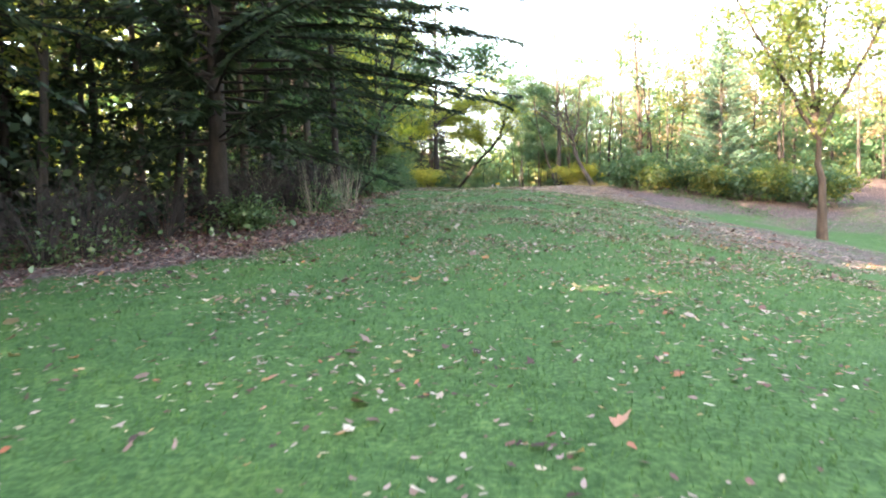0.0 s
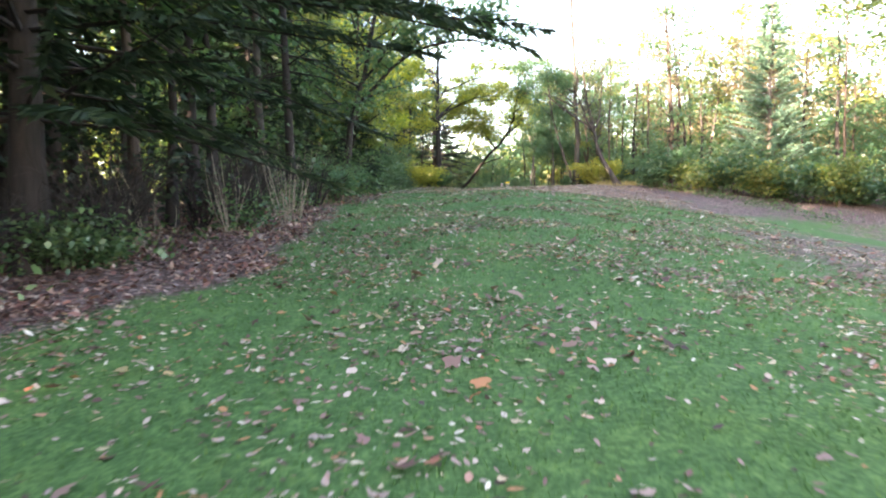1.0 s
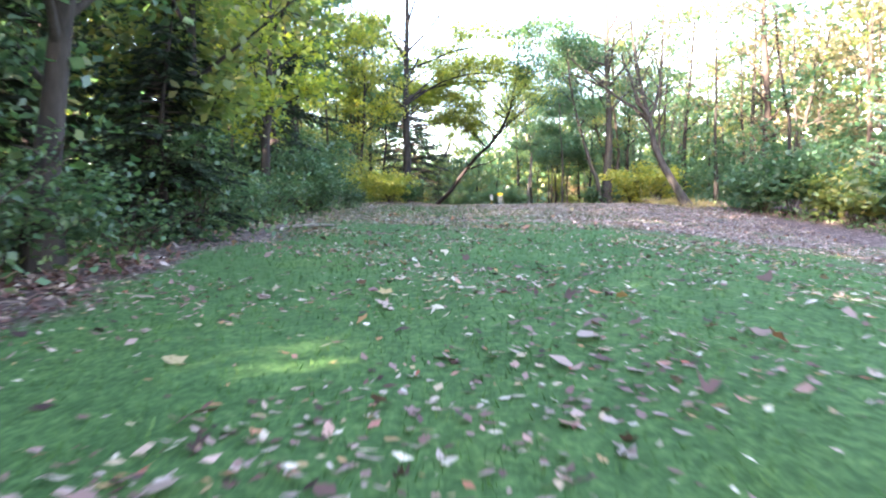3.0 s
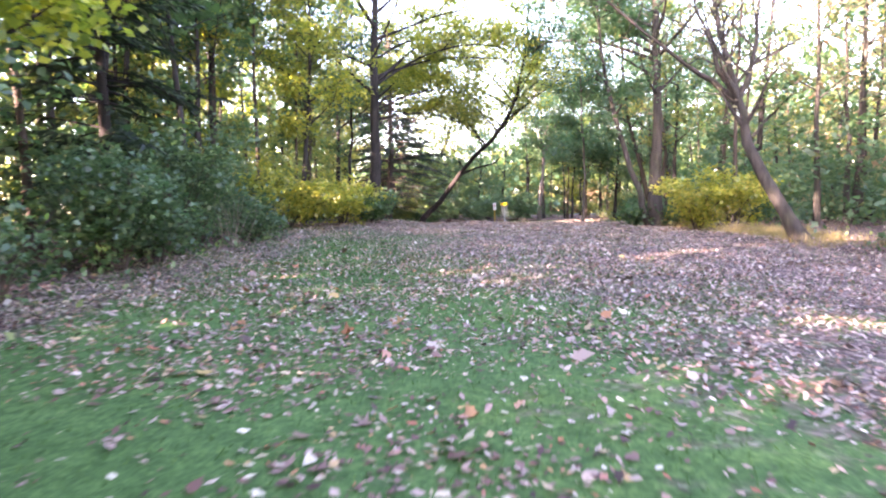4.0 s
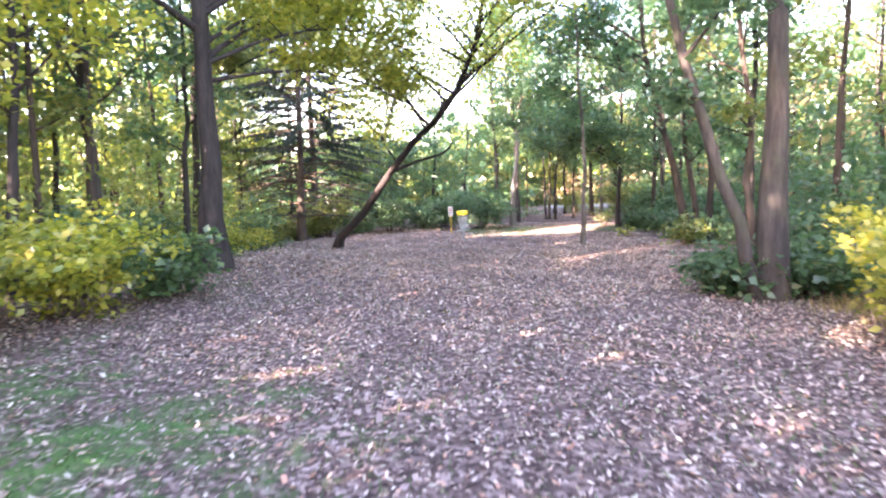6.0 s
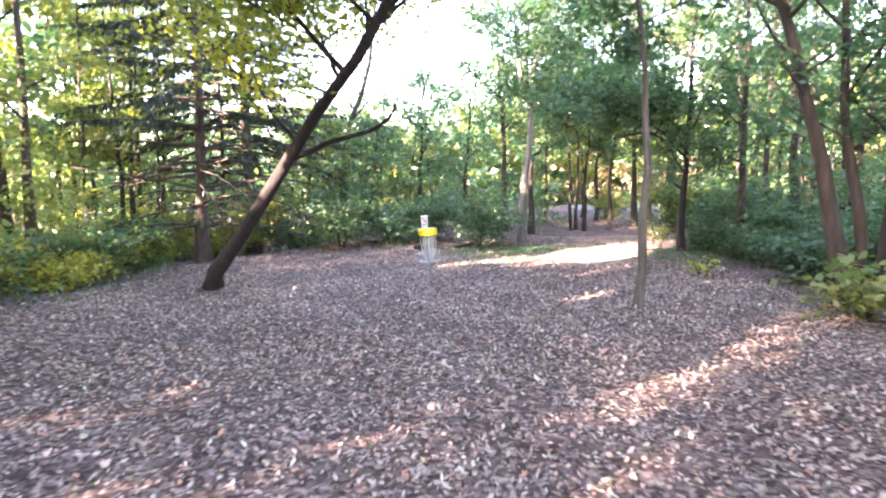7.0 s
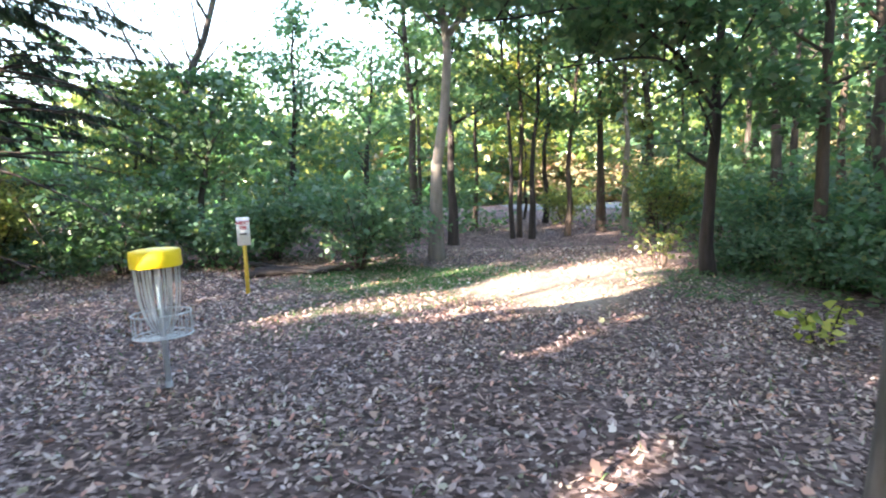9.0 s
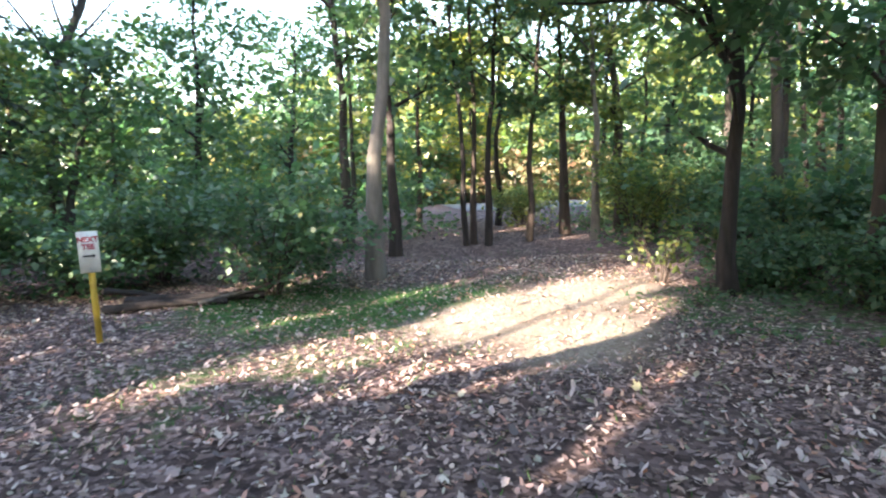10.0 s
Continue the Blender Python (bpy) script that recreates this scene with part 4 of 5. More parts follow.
for k in range(26):
    y = 61.5 + 1.0 * k + rng.uniform(-0.4, 0.4)
    x = float(left_edge(min(y, 84))) - rng.uniform(0.6, 2.4)
    shrub("green_shrub", (x, y), "leafy green shrub in the wood edge", rng.uniform(1.0, 2.4), rng.uniform(0.9, 1.4), 10, 1700, 0.095, (LEAF_GREEN, LEAF_LIGHT, LEAF_YELLOW)[k % 3], seed=350 + k, spread=0.27, group="wood edge shrubs")
for k in range(20):
    y = 60.0 + 1.9 * k + rng.uniform(-0.5, 0.5)
    x = float(right_edge(y)) + rng.uniform(1.2, 3.6)
    shrub("green_shrub", (x, y), "leafy green shrub under the wood trees", rng.uniform(1.0, 2.6), rng.uniform(0.9, 1.5), 10, 1200, 0.1, (LEAF_GREEN, LEAF_LIGHT, LEAF_GREEN)[k % 3], seed=390 + k, spread=0.28, group="wood edge shrubs")


def stalks(name, at, label, count, height, reach, seed):
    """A clump of dead standing stalks."""
    r = np.random.default_rng(seed)
    x, y = at
    root = rooted(name, (x, y, base_of(x, y) - 0.02), label, "dead stalks", "dead stalks")
    for _ in range(count):
        tubes = Tubes()
        a, o = r.uniform(0, 6.28), r.uniform(0, 0.3)
        h = height * r.uniform(0.5, 1.1)
        b = np.array([math.cos(a) * o, math.sin(a) * o, 0])
        t = b + np.array([math.cos(a) * reach * r.uniform(0.3, 1), math.sin(a) * reach * r.uniform(0.3, 1), h])
        tubes.add(bezier_path([b, (b + t) / 2 + r.normal(size=3) * 0.06, t], 5), np.linspace(0.009, 0.003, 5), 4)
        under(tubes.link("stalk", DEAD_WOOD), root)
    return root


for k, (x, y, n, h) in enumerate(((-3.9, 22.9, 22, 1.7), (-4.6, 21.6, 14, 1.5), (-4.9, 26.0, 14, 1.6), (-5.2, 19.8, 10, 1.3), (-4.8, 30.0, 10, 1.2), (-6.2, 52.4, 16, 1.8), (-6.0, 54.0, 10, 1.4), (8.0, 56.2, 12, 0.9))):
    stalks("dead_stalks", (x, y), "clump of bleached dead stalks at the wood edge", n, h, 0.55, 420 + k)


# ---- the woods round about ----
def leaf_at(x, y):
    """Leaf sprays: finer where the path comes close."""
    if y < 2 or x < -19:
        return 0.55
    return 0.2 if abs(x - 3) < 14 and 56 < y < 101 else 0.28


def wood(count, place, seed, kinds, label, apart=2.2, leafy=1.0):
    """Scatters trees where place(rng) says, keeping them apart."""
    r = np.random.default_rng(seed)
    spots, tries = [], 0
    while len(spots) < count and tries < 6000:
        tries += 1
        x, y = place(r)
        stem = np.array([(x, y, base_of(x, y) + 0.5 * i) for i in range(20)])
        if all((x - a) ** 2 + (y - b) ** 2 > apart ** 2 for a, b in spots) and not sunlit(stem, 0.1).any():
            spots.append((x, y))
    for k, (x, y) in enumerate(spots):
        h = r.uniform(9, 15) if x > 0 or y > 42 else r.uniform(14, 19)
        if -3.2 < x < 1.8 and y > 85:
            h = min(h, 1.8 + 0.16 * (y - 62))
        if -3.6 - 0.6 * (y - 88) < x < 0.6 - 0.3 * (y - 88) and y > 85:
            h = min(h, 4.8 + 0.14 * (y - 88))
        lx, ly = r.normal(0, 0.5), r.normal(0, 0.5)
        rad = r.uniform(0.07, 0.2)
        tree("wood_tree", (x, y), label, [(0, 0, 0), (lx * 0.2, ly * 0.2, h * 0.3), (lx * 0.7, ly * 0.7, h * 0.65), (lx, ly, h)], rad, 0.025, 9, r.uniform(0.22, 0.5) * min(1, 12 / h), r.uniform(2.0, 3.1) * min(1, h / 9), int(leafy * (900 if h < 8 else 1500) * (0.27 / leaf_at(x, y)) ** 1.5), leaf_at(x, y),
             kinds[k % len(kinds)] if y > 60 or x < left_edge(y) - 9 or x > 0 else (LEAF_DEEP, LEAF_GREEN)[k % 2], (BARK_DARK, BARK_BROWN, BARK_UMBER)[k % 3], seed * 1000 + k, 0.44, group="wood trees", sub=3, sides=6, bare=leafy < 0.6)


def left_woods(r):
    # trees below y = 2 stand unseen, added to shade the lawn
    y = r.uniform(-24, 60)
    return float(left_edge(y)) - (2.0 if y < 34 else 4.0) - r.uniform(0, 1) * 18, y


def left_screen(r):
    return r.uniform(-12.5, -7.6), r.uniform(47, 64)


def left_far(r):
    y = r.uniform(60, 90)
    return float(left_edge(min(y, 84))) - 1.5 - r.uniform(0, 1) ** 1.7 * 20, y


def back_woods(r):
    while True:
        x, y = r.uniform(-24, 34), 87 + r.uniform(0, 1) ** 1.3 * 34
        lane = 7.2 + (y - 86) * 0.2
        if abs(x - lane) > max(0.9, 2.4 - 0.1 * (y - 86)) and not 101 < y < 114:
            return x, y


def right_woods(r):
    y = r.uniform(58, 96)
    return float(right_edge(y)) + 1.5 + r.uniform(0, 1) ** 1.3 * 18, y


def right_lawn_edge(r):
    y = r.uniform(42, 62)
    return float(right_edge(y)) + 2.5 + r.uniform(0, 1) ** 1.2 * 26, y + 4


wood(84, left_woods, 1, (LEAF_LIGHT, LEAF_GREEN, LEAF_YELLOW, LEAF_GREEN), "slim woodland tree with yellow-green leaves")
wood(34, left_far, 2, (LEAF_LIGHT, LEAF_YELLOW, LEAF_GREEN, LEAF_LIGHT), "slim woodland tree with yellow-green leaves", 2.2, 0.72)
wood(46, back_woods, 3, (LEAF_GREEN, LEAF_LIGHT, LEAF_DEEP), "slim woodland tree behind the clearing")
wood(30, right_woods, 4, (LEAF_GREEN, LEAF_LIGHT, LEAF_GREEN, LEAF_GREEN), "slim woodland tree with green leaves", 2.0, 0.4)
wood(28, right_lawn_edge, 5, (LEAF_AUTUMN, LEAF_LIGHT, LEAF_AUTUMN, LEAF_GREEN), "woodland tree beyond the lawn with thinning autumn leaves", 2.2, 0.42)
wood(7, left_screen, 6, (LEAF_GREEN, LEAF_LIGHT, LEAF_DEEP), "slim woodland tree with green leaves", 1.6, 0.55)

# added blockers: their crowns catch stray sunbeams short of trunks and ground
for k, (x, y) in enumerate(((-10.2, 37.6), (-12.6, 35.4), (-10.6, 46.4), (-13.2, 44.2), (-10.2, 60.2), (-12.4, 58.2), (-15.0, 40.5), (-11.0, -3.0), (-14.0, -5.0), (-12.0, 2.0), (-16, 52), (-18.5, 56), (-15, 48.5), (-19, 47), (-17, 60), (-14.5, 64), (-16.5, 67.5), (-20, 63), (-19, 70.5), (-22, 58.5), (-21, 52), (-15, 72), (-13, 55))):
    if sunlit(np.array([(x + 0.1, y, base_of(x, y) + 0.5 * i) for i in range(22)]), 0.05).any():
        continue
    tree("wood_tree", (x, y), "tall tree with a dense high crown, added to block the sun", [(0, 0, 0), (0.1, 0, 5), (0.2, 0, 10), (0.1, 0, 15)], 0.15, 0.03, 12, 0.42, 3.1, 2200, 0.385, (LEAF_GREEN, LEAF_LIGHT)[k % 2], BARK_DARK, 160 + k, 0.5, group="wood trees")


def far_woods(name, band, count, seed, mat, tall=(7, 15), size=0.9):
    """Distant woodland: many leafy clumps on thin trunks, round a curved line."""
    r = np.random.default_rng(seed)
    heads = []
    for _ in range(count):
        x, y = band(r)
        h = r.uniform(*tall)
        z = base_of(x, y)
        for _ in range(7):
            heads.append((x + r.normal() * 1.5, y + r.normal() * 1.5, z + h * r.uniform(0.02, 1.0)))
    v, f = scatter_leaves(r, np.array(heads), 1.0, int(count * 110 * (0.9 / size) ** 1.2), size)
    v, f = carve(v, f, (0, 0, 0))
    return tagged(link_mesh(name, v, f, mat), "distant woodland of mixed green and yellow leaves", "woodland", kind="stuff")


far_woods("far_woods", lambda r: (r.uniform(-55, 70), r.uniform(112, 138)), 300, 7, LEAF_GREEN, (4, 10))
far_woods("far_woods", lambda r: (r.uniform(-16, 9), r.uniform(113, 130)), 110, 12, LEAF_LIGHT, (5.5, 9.0), 0.6)
far_woods("far_woods", lambda r: (r.uniform(6, 62), r.uniform(114, 136)), 150, 11, LEAF_LIGHT, (8, 17))
far_woods("far_woods", lambda r: (-28 - r.uniform(0, 14), r.uniform(-40, 120)), 130, 8, LEAF_LIGHT, (5, 12))
far_woods("far_woods", lambda r: (34 + r.uniform(0, 16), r.uniform(20, 120)), 110, 9, LEAF_GREEN, (3, 8))


def thicket(place, clumps, height, mat, seed, label, size=0.22, each=36, low=1.4):
    """Brush between the trunks: leafy clumps from the ground up."""
    r = np.random.default_rng(seed)
    heads = []
    for _ in range(clumps):
        x, y = place(r)
        heads.append((x, y, base_of(x, y) + 0.15 + height * r.uniform(0, 1) ** low))
    v, f = scatter_leaves(r, np.array(heads), 0.5, clumps * each, size)
    v, f = carve(v, f, (0, 0, 0))
    return tagged(link_mesh("thicket", v, f, mat), label, "thicket", kind="stuff")


def left_deep(r):
    y = r.uniform(-34, 66)
    return float(left_edge(y)) - 9 - r.uniform(0, 1) * 16, y


def shade_brush(r):
    y = r.uniform(2, 27)
    return float(left_edge(y)) - 1.6 - r.uniform(0, 1) * 8, y


def left_near(r):
    y = r.uniform(27, 60)
    return float(left_edge(y)) - 1.2 - r.uniform(0, 1) * 8, y


def lawn_back(r):
    y = r.uniform(46, 72)
    return float(right_edge(min(y, 60))) + 3 + r.uniform(0, 1) * 26, y + 3


far_woods("far_woods", lambda r: (r.uniform(22, 48), r.uniform(64, 86)), 90, 10, LEAF_AUTUMN, (7, 14), 0.5)
thicket(left_deep, 1300, 10.0, LEAF_LIGHT, 501, "sunny yellow-green foliage deep in the wood", 0.48, 19, 0.9)
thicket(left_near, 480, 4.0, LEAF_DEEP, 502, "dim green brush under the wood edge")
# added dark brush that stands in for black shade between the trunks
thicket(shade_brush, 460, 3.0, NEEDLE_DARK, 508, "dark needle-leaved brush added to deepen the shade under the conifers", 0.2, 40, 1.0)
thicket(left_far, 900, 6.0, LEAF_LIGHT, 503, "yellow-green brush between woodland trunks", 0.19, 38)
thicket(back_woods, 1800, 5.2, LEAF_DEEP, 504, "green brush behind the clearing", 0.18, 31)
thicket(right_woods, 380, 3.0, LEAF_GREEN, 505, "deep green brush in the shaded wood", 0.22)
thicket(lawn_back, 620, 5.0, LEAF_GREEN, 506, "green brush beyond the lawn", 0.26)


# a pale road beyond the woods
rx, ry = np.meshgrid(np.arange(9.0, 91, 3.0), np.arange(103, 112.1, 1.5))
ri = np.arange(rx.size).reshape(rx.shape)
road = link_mesh("road", np.stack([rx, ry, ground_z(rx, ry) + 0.06], -1).reshape(-1, 3), np.stack([ri[:-1, :-1], ri[:-1, 1:], ri[1:, 1:], ri[1:, :-1]], -1).reshape(-1, 4), plain("road_gravel", (0.09, 0.095, 0.1), (0.15, 0.155, 0.165), 6, 0.9), True)
tagged(road, "pale grey gravel road beyond the woods", "road", kind="structure")

thicket(lambda r: (r.uniform(0, 46), r.uniform(113.5, 119)), 420, 4.0, LEAF_AUTUMN, 507, "greyish brown dry brush beyond the road", 0.4, 30)
for k, (x, y, h, r) in enumerate(((10.9, 88.6, 2.9, 1.2), (12.2, 90.4, 3.3, 1.4), (9.2, 93.4, 1.6, 0.9), (12.4, 86.6, 2.6, 1.2))):
    shrub("green_shrub", (x, y), "light green leafy shrub beside the woodland path", h, r, 12, 2000, 0.085, (LEAF_LIGHT, LEAF_GREEN)[k % 2], seed=440 + k, spread=0.27, group="wood edge shrubs")


# ---- fallen limbs, logs ----
def log(at, label, path, r0, r1, bark, seed):
    r = np.random.default_rng(seed)
    x, y = at
    tubes = Tubes()
    p = bezier_path(path, 9)
    p[:, :2] += r.normal(size=(9, 2)) * 0.015
    tubes.add(p, np.linspace(r0, r1, 9), 9)
    for end, rad, way in ((p[0], r0, p[0] - p[1]), (p[-1], r1, p[-1] - p[-2])):
        tubes.add(np.array([end, end + unit(way) * 0.004]), [rad, 0.001], 9)
    ob = tubes.link("fallen_log", bark)
    ob.location = (x, y, base_of(x, y))
    return tagged(ob, label, "log", "fallen logs")


log((0.3, 83.3), "weathered dark log lying at the thicket edge", [(0, 0, 0.06), (0.8, 0.15, 0.09), (1.7, 0.3, 0.06)], 0.07, 0.05, BARK_DARK, 1)
log((0.5, 83.7), "dark rotting log lying behind a sign", [(0, 0, 0.09), (0.9, 0.0, 0.1), (2.0, 0.2, 0.08)], 0.09, 0.06, BARK_DARK, 2)
log((0.2, 83.6), "dark branch propped on old logs", [(0, 0, 0.3), (0.5, 0.2, 0.2), (1.2, 0.1, 0.04)], 0.05, 0.03, BARK_DARK, 3)
log((1.6, 83.5), "thin fallen branch in leaf litter", [(0, 0, 0.05), (0.7, 0.3, 0.16), (1.5, 0.9, 0.3)], 0.04, 0.015, BARK_GREY, 4)
log((-4.6, 39.0), "grey fallen branch at the lawn edge", [(0, 0, 0.05), (0.8, 1.0, 0.1), (1.0, 2.4, 0.05)], 0.05, 0.02, BARK_GREY, 5)
log((7.7, 58.0), "short broken stem leaning from the ground", [(-0.5, 0.3, 0.6), (0, 0, 0.3), (0.6, -0.5, 0.03)], 0.04, 0.06, BARK_DARK, 6)
log((11.0, 78.0), "pale fallen log in the shaded wood edge", [(-0.4, 0.4, 0.12), (0.6, -0.3, 0.3), (1.7, -0.8, 0.14)], 0.1, 0.08, BARK_PALE, 7)


# ---- disc golf target ----
STEEL = plain("galvanised_steel", (0.42, 0.46, 0.5), (0.6, 0.63, 0.66), 30, 0.42, 0.7)
CHAIN = plain("chain_steel", (0.45, 0.48, 0.52), (0.66, 0.69, 0.72), 60, 0.35, 0.8)
YELLOW = plain("yellow_plastic", (0.75, 0.5, 0.01), (0.85, 0.62, 0.02), 14, 0.38)


def part(name, bm, mat, parent, label=""):
    me = bpy.data.meshes.new(name)
    bm.to_mesh(me)
    bm.free()
    me.materials.append(mat)
    for poly in me.polygons:
        poly.use_smooth = True
    ob = new(name, me)
    ob.parent = parent
    if label:
        ob["label"] = label
    return ob


def tube_part(name, strands, mat, parent, label="", sides=6):
    t = Tubes()
    for pts, radii in strands:
        t.add(pts, radii, sides)
    return under(t.link(name, mat), parent, label)


def ring(radius, z, wire, n=40):
    a = np.linspace(0, 2 * np.pi, n + 1)
    return np.stack([np.cos(a) * radius, np.sin(a) * radius, np.full(n + 1, z)], 1), np.full(n + 1, wire)


def lathe(profile, n=48):
    bm = bmesh.new()
    rings = [[bm.verts.new((r * math.cos(2 * math.pi * i / n), r * math.sin(2 * math.pi * i / n), z)) for i in range(n)] for r, z in profile]
    for a, b in zip(rings, rings[1:]):
        for i in range(n):
            bm.faces.new((a[i], a[(i + 1) % n], b[(i + 1) % n], b[i]))
    bmesh.ops.recalc_face_normals(bm, faces=bm.faces)
    return bm


def disc_target(x, y):
    root = rooted("disc_golf_basket", (x, y, base_of(x, y) - 0.02), "disc golf basket with yellow top band and steel chains", "disc golf basket")
    root.rotation_euler = (0, radians(-2.5), 0)
    part("pole", lathe([(0.001, 0), (0.027, 0), (0.027, 1.36), (0.001, 1.362)], 20), STEEL, root, "galvanised steel pole")
    part("ground_sleeve", lathe([(0.034, 0), (0.036, 0.07), (0.034, 0.075), (0.028, 0.076)], 20), STEEL, root)
    part("band", lathe([(0.222, 1.2), (0.231, 1.197), (0.234, 1.205), (0.234, 1.345), (0.229, 1.357), (0.17, 1.37), (0.05, 1.38), (0.001, 1.38)], 56), YELLOW, root, "yellow plastic band with closed top")
    part("band_lining", lathe([(0.03, 1.235), (0.14, 1.235), (0.219, 1.225), (0.221, 1.205)], 56), STEEL, root)
    tray = tube_part("tray", [ring(0.27, 0.75, 0.007), ring(0.27, 0.54, 0.006), ring(0.18, 0.525, 0.004), ring(0.1, 0.52, 0.004)], STEEL, root, "welded wire catching tray")
    for k in range(20):
        a = 2 * math.pi * k / 20
        c, s = math.cos(a), math.sin(a)
        pts = np.array([(0.026 * c, 0.026 * s, 0.515), (0.16 * c, 0.16 * s, 0.523), (0.26 * c, 0.26 * s, 0.534), (0.27 * c, 0.27 * s, 0.56), (0.27 * c, 0.27 * s, 0.75)])
        tube_part("tray_wire", [(pts, np.full(5, 0.0035))], STEEL, tray, sides=5)
    for count, top, low, z0, z1, sag in ((16, 0.205, 0.075, 1.215, 0.57, 0.35), (10, 0.13, 0.04, 1.23, 0.6, 0.4)):
        for k in range(count):
            a = 2 * math.pi * (k + 0.3) / count
            u = np.linspace(0, 1, 45)
            r = low + (top - low) * (1 - u ** 1.5 * sag - (1 - sag) * u ** 4)
            pts = np.stack([np.cos(a) * r, np.sin(a) * r, z0 + (z1 - z0) * u], 1)
            tube_part("chain", [(pts, 0.0045 + 0.0028 * (np.arange(45) % 2))], CHAIN, root, sides=5)
    return root


disc_target(1.5, 76.5)

# ---- direction sign ----
BOARD = plain("white_board", (0.62, 0.62, 0.6), (0.8, 0.8, 0.78), 9, 0.5)
POST = plain("yellow_post_paint", (0.34, 0.22, 0.03), (0.62, 0.43, 0.06), 9, 0.65)
RED = plain("red_lettering", (0.3, 0.015, 0.04), (0.4, 0.03, 0.07), 30, 0.5)
BLACK = plain("black_lettering", (0.02, 0.02, 0.03), (0.04, 0.04, 0.05), 30, 0.5)


def box(bm, lo, hi, bevel=0.004):
    made = bmesh.ops.create_cube(bm, size=1.0)["verts"]
    for v in made:
        v.co = Vector([(a + b) / 2 + c * (b - a) for a, b, c in zip(lo, hi, v.co)])
    if bevel:
        edges = list({e for v in made for e in v.link_edges})
        bmesh.ops.bevel(bm, geom=edges, offset=bevel, segments=2, affect="EDGES")
    return bm


def word(text, size, z, y, mat, parent):
    cu = bpy.data.curves.new("lettering", "FONT")
    cu.body, cu.size, cu.align_x, cu.extrude, cu.offset = text, size, "CENTER", 0.001, 0.004
    tmp = bpy.data.objects.new("lettering", cu)
    scene.collection.objects.link(tmp)
    me = bpy.data.meshes.new_from_object(tmp.evaluated_get(bpy.context.evaluated_depsgraph_get()))
    bpy.data.objects.remove(tmp)
    me.materials.clear()
    me.materials.append(mat)
    ob = new("lettering", me)
    ob.parent = parent
    ob.matrix_basis = pose(0, y, z, 90, 0, 0)
    return ob


sign = rooted("direction_sign", (0.9, 81.6, base_of(0.9, 81.6) - 0.02), "white direction sign with red lettering on a yellow post", "sign")
sign.rotation_euler = (0, radians(-1.5), radians(12))
part("post", box(bmesh.new(), (-0.034, -0.018, 0), (0.034, 0.018, 1.1), 0.006), POST, sign, "yellow painted wooden post")
board = part("board", box(bmesh.new(), (-0.112, -0.032, 0.88), (0.112, -0.0205, 1.37), 0.004), BOARD, sign, "white board with a black arrow")
word("NEXT", 0.086, 1.245, -0.0335, RED, board)
word("TEE", 0.084, 1.16, -0.0335, RED, board)
arrow = bmesh.new()
box(arrow, (-0.068, -0.0345, 1.067), (0.04, -0.0325, 1.088), 0)
tip = [arrow.verts.new(c) for c in ((0.036, -0.0345, 1.104), (0.036, -0.0345, 1.051), (0.074, -0.0345, 1.0775))]
arrow.faces.new(tip)
part("arrow", arrow, BLACK, board)
for zc in (1.335, 0.925):
    bm = bmesh.new()
    bmesh.ops.create_uvsphere(bm, u_segments=8, v_segments=5, radius=0.009, matrix=Matrix.Translation((0, -0.032, zc)))
    part("screw", bm, STEEL, board)


# ---- fallen leaves and grass ----
LOBES = np.array([(0.0, -0.5), (0.2, -0.34), (0.42, -0.3), (0.36, -0.04), (0.46, 0.2), (0.26, 0.28), (0.0, 0.55), (-0.22, 0.3), (-0.48, 0.18), (-0.34, -0.06), (-0.42, -0.3), (-0.18, -0.34)])
HEX = np.array([(0.0, -0.5), (0.26, -0.2), (0.24, 0.22), (0.0, 0.55), (-0.24, 0.22), (-0.26, -0.2)])
KITE = np.array([(0.0, -0.5), (0.32, 0.0), (0.0, 0.55), (-0.32, 0.04)])


def fallen(name, x, y, size, outline, mat, seed, label, tilt=0.4, lift=0.02):
    """Curled dead leaves lying at the given places, each a lobed outline of its own size, turn and curl."""
    r = np.random.default_rng(seed)
    n, k = len(x), len(outline)
    a = r.uniform(0, 6.283, n)
    s = size * r.uniform(0.55, 1.25, n)
    sx = s * r.uniform(0.6, 1.1, n)
    rag = r.uniform(0.62, 1.2, (n, k))
    u, w = outline[:, 0][None] * sx[:, None] * rag, outline[:, 1][None] * s[:, None] * rag
    curl = r.normal(0.25, 0.5, n)[:, None] * (u * u + 0.4 * w * w) / s[:, None] * 1.6 + r.normal(0, 0.25, n)[:, None] * u * w / s[:, None] * 2
    tx, ty = r.normal(0, tilt, n)[:, None], r.normal(0, tilt, n)[:, None]
    z = curl + tx * u + ty * w
    z -= z.min(1, keepdims=True)
    px = x[:, None] + u * np.cos(a)[:, None] - w * np.sin(a)[:, None]
    py = y[:, None] + u * np.sin(a)[:, None] + w * np.cos(a)[:, None]
    pz = ground_z(x, y)[:, None] + z + r.uniform(0.0, lift, n)[:, None]
    v = np.stack([px, py, pz], -1).reshape(-1, 3)
    ob = link_mesh(name, v, np.arange(n * k).reshape(n, k), mat, True)
    return tagged(ob, label, "fallen leaves", kind="stuff")


def strew(count, x0, x1, y0, y1, seed, chance):
    r = np.random.default_rng(seed)
    x, y = r.uniform(x0, x1, count), r.uniform(y0, y1, count)
    keep = r.uniform(0, 1, count) < chance(x, y)
    return x[keep], y[keep]


def clumpy(x, y):
    return np.clip(0.5 + 0.9 * wobble(x * 1.9 + 3, y * 1.9), 0.12, 1.3)


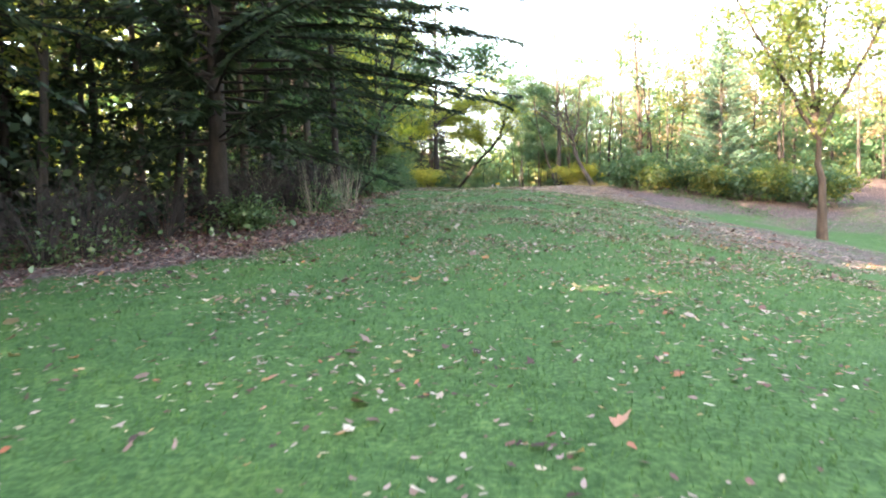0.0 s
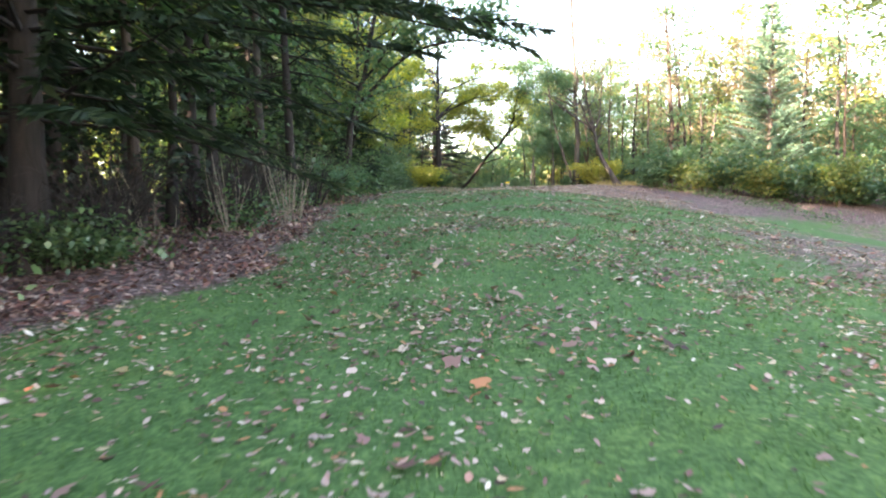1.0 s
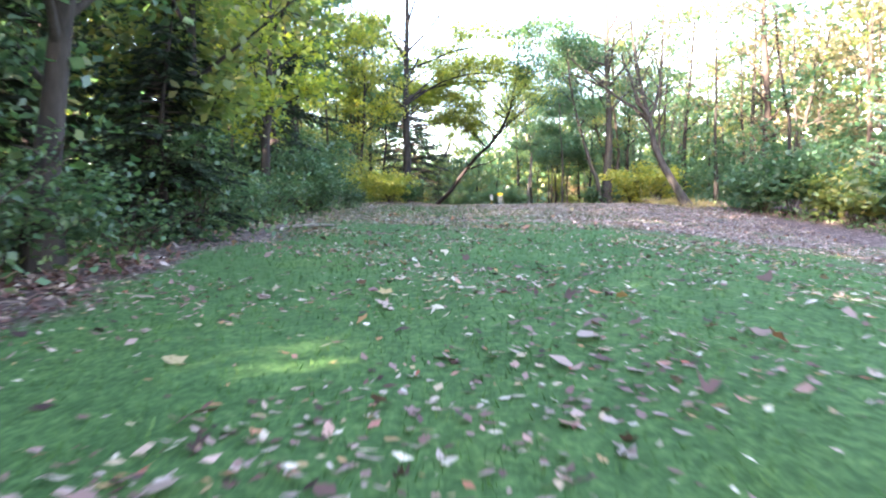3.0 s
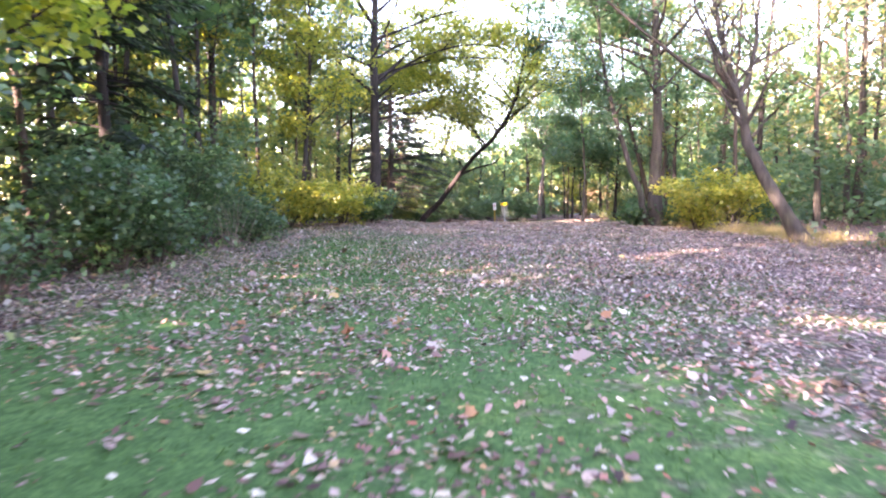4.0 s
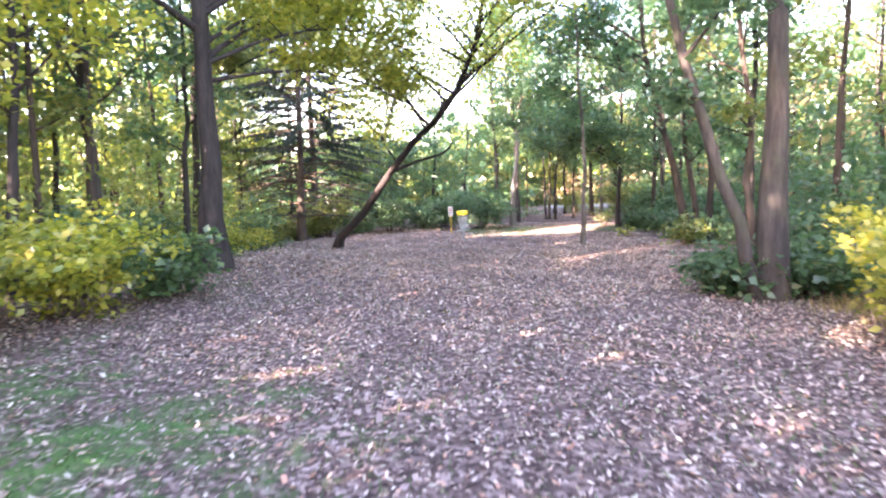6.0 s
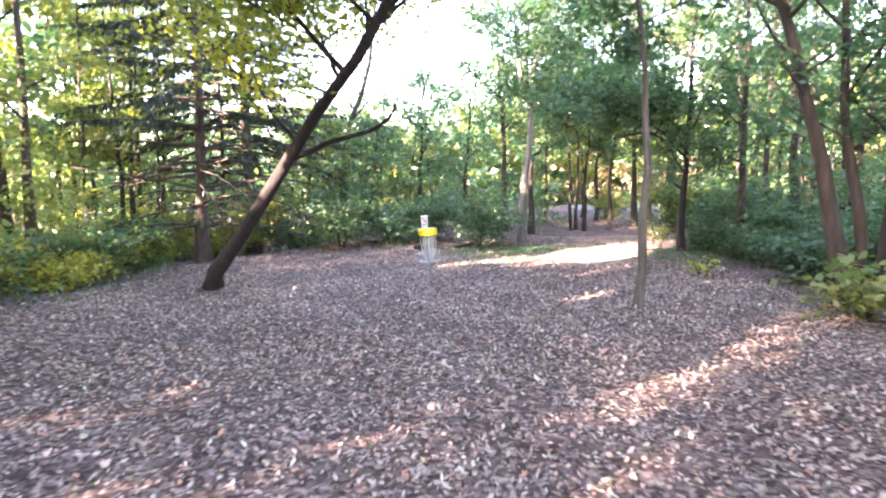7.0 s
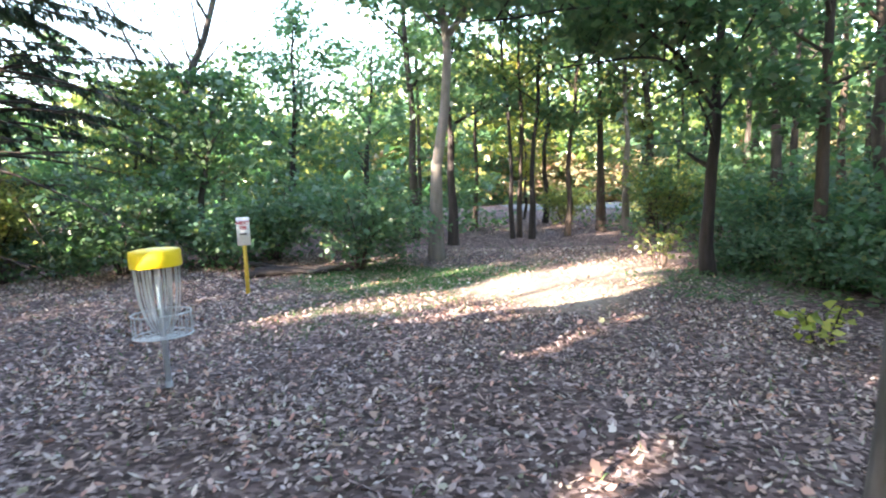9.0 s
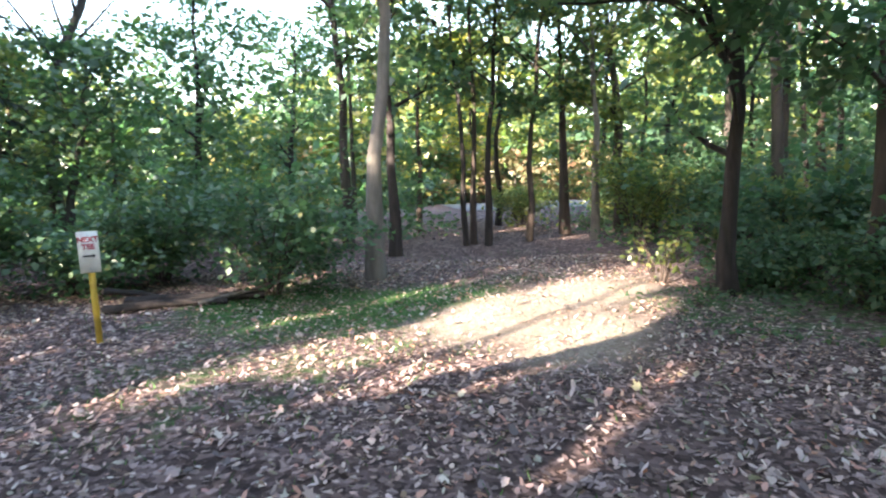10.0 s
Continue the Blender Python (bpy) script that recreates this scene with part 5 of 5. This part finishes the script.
def lawn_chance(x, y):
    """Leaves lie thinly at the foot of the lawn and thicker where the trees overhang."""
    thick = np.interp(y, [0, 8, 11, 14, 18, 24, 28, 36, 42], [0.2, 0.3, 0.45, 1.0, 1.5, 1.2, 0.6, 0.55, 1.3])
    return thick * clumpy(x, y) * (1 - 0.5 * litter_at(x, y))


x, y = strew(205000, -7, 10, 1, 50, 61, lawn_chance)
fallen("lawn_leaves", x[::14], y[::14], 0.1, LOBES, LAWN_LEAF, 62, "curled pale and brown fallen leaves scattered on grass", 0.25)
near, odd = y < 17, np.arange(len(x)) % 14 > 0
large = ~odd & (y < 13)
fallen("lawn_leaves", np.roll(x, 5)[large], np.roll(y, 5)[large] + 0.3, 0.16, LOBES, LAWN_LEAF, 97, "large curled fallen leaves scattered on grass", 0.25)
fallen("lawn_leaves", x[odd & near], y[odd & near], 0.07, HEX, LAWN_LEAF, 63, "small curled fallen leaves scattered on grass", 0.2)
fallen("lawn_leaves", x[odd & ~near], y[odd & ~near], 0.074, KITE, LAWN_LEAF, 69, "small curled fallen leaves scattered on grass", 0.2)
x, y = strew(255000, -6.5, 9.5, 40, 87, 64, lambda x, y: np.maximum(litter_at(x, y), (0.44 + 0.36 * smooth(-2, 3, x)) * smooth(39, 45, y)) * smooth(-1.5, 0.5, x - left_edge(y)) * smooth(1.5, -0.5, x - right_edge(y)) * (0.55 + 0.45 * clumpy(x, y)) * (1 - 0.6 * lit_earth_at(x, y)))
lobed = np.arange(len(x)) % 16 == 0
close = ~lobed & (((np.abs(x - 3.5) < 4.5) & (y > 69) & (y < 80)) | ((y < 51) & (x > -4) & (x < 7)))
fallen("leaf_litter", x[lobed], y[lobed], 0.08, LOBES, LITTER, 65, "thick litter of brown and grey fallen leaves", 0.35, 0.03)
fallen("leaf_litter", x[close], y[close], 0.066, HEX, LITTER, 96, "thick litter of curled brown and grey fallen leaves", 0.38, 0.03)
rest = ~lobed & ~close
fallen("leaf_litter", x[rest], y[rest], 0.067, KITE, LITTER, 66, "thick litter of brown and grey fallen leaves", 0.3, 0.028)
x, y = strew(34000, -13, 15, 8, 98, 67, lambda x, y: litter_at(x, y) * np.where((y > 38) & (y < 90) & (x > left_edge(y)) & (x < right_edge(y)), 0.0, np.where((y < 40) & (x > 2), 0.12, 0.7)))
fallen("leaf_litter", x, y, 0.11, KITE, LITTER, 68, "brown fallen leaves under the wood edge", 0.35, 0.03)

x, y = strew(42000, -10, -2, 6, 34, 94, lambda x, y: smooth(0.3, 0.9, litter_at(x, y)) * (0.4 + 0.6 * clumpy(x, y)))
fallen("leaf_litter", x, y, 0.1, HEX, LITTER_BROWN, 95, "red-brown fallen leaves along the wood edge", 0.3, 0.03)


def blades(name, x, y, height, width, mat, seed, label, category):
    """Grass blades, one bent triangle each."""
    r = np.random.default_rng(seed)
    n = len(x)
    a = r.uniform(0, 6.283, n)
    h = height * r.uniform(0.5, 1.3, n)
    lean = r.normal(0, 0.45, (n, 2)) * h[:, None]
    z = ground_z(x, y) - 0.004
    w = width * r.uniform(0.6, 1.3, n) / 2
    b0 = np.stack([x - np.cos(a) * w, y - np.sin(a) * w, z], 1)
    b1 = np.stack([x + np.cos(a) * w, y + np.sin(a) * w, z], 1)
    t = np.stack([x + lean[:, 0], y + lean[:, 1], z + h], 1)
    ob = link_mesh(name, np.stack([b0, b1, t], 1).reshape(-1, 3), np.arange(3 * n).reshape(-1, 3), mat)
    return tagged(ob, label, category, kind="stuff")


x, y = strew(280000, -6, 8, 3, 54, 71, lambda x, y: (1 - litter_at(x, y)) * np.clip(1.15 - 0.02 * y, 0.3, 1))
blades("lawn_grass", x, y, 0.05, 0.01, GRASS, 72, "short mown green lawn grass", "grass")
x, y = strew(150000, -6.5, 9, 46, 88, 73, lambda x, y: np.clip(1 - litter_at(x, y), 0.12 * smooth(66, 54, y) + 0.06, 1) * (1 - lit_earth_at(x, y)))
blades("clearing_grass", x, y, 0.08, 0.012, GRASS, 74, "sparse grass among fallen leaves", "grass")
x, y = strew(42000, -6, 5.5, 43, 58, 77, lambda x, y: (1 - 0.85 * smooth(47, 55, y + x)) * (0.35 + 0.65 * clumpy(x, y)))
blades("clearing_grass", x, y, 0.07, 0.013, GRASS, 78, "grass growing up between fallen leaves", "grass")
x, y = strew(26000, 5.5, 10.5, 52, 60, 75, lambda x, y: smooth(-1.6, 0.0, x - right_edge(y)) * smooth(1.6, 0.4, x - right_edge(y)) * clumpy(x, y))
blades("dry_grass", x, y, 0.3, 0.012, DRY_GRASS, 76, "tall bleached dry grass at the clearing edge", "grass")
for seed, x0, x1, y0, y1, edge, side in ((81, -11, -2, 8, 56, left_edge, -1), (83, -12, -4, 60, 84, left_edge, -1), (85, 7.5, 14, 60, 96, right_edge, 1), (87, 9, 24, 40, 54, right_edge, 1)):
    x, y = strew(16000, x0, x1, y0, y1, seed, lambda x, y: smooth(2.2, 0.3, np.abs(x - edge(y) - side * 0.8)) * clumpy(x, y))
    r = np.random.default_rng(seed)
    c = np.stack([x, y, ground_z(x, y) + r.uniform(0.03, 0.5, len(x)) ** 1.5], 1)
    w = r.normal(size=(len(x), 3))
    n = r.normal(size=(len(x), 3)) * 0.6
    n[:, 2] += 1
    L = r.uniform(0.07, 0.17, len(x))
    tagged(link_mesh("undergrowth", *leaf_mesh(c, w, n, L, L * 0.6), WEED), "low leafy weeds along the wood edge", "weeds", kind="stuff")
x, y = strew(6000, 7.6, 11.6, 78.8, 83.8, 91, lambda x, y: smooth(1.2, 0.5, np.hypot((x - 9.6) / 2.0, (y - 81.3) / 2.1) + 0.2 * wobble(x, y)) * clumpy(x, y))
r = np.random.default_rng(92)
c = np.stack([x, y, ground_z(x, y) + r.uniform(0.02, 0.12, len(x))], 1)
w = r.normal(size=(len(x), 3)) * (1, 1, 0.3)
n = r.normal(size=(len(x), 3)) * 0.35
n[:, 2] += 1
L = r.uniform(0.04, 0.1, len(x))
tagged(link_mesh("ground_ivy", *leaf_mesh(c, w, n, L, L * 0.75), LEAF_DEEP), "dark green creeping ground cover at the foot of a trunk", "ground cover", kind="stuff")
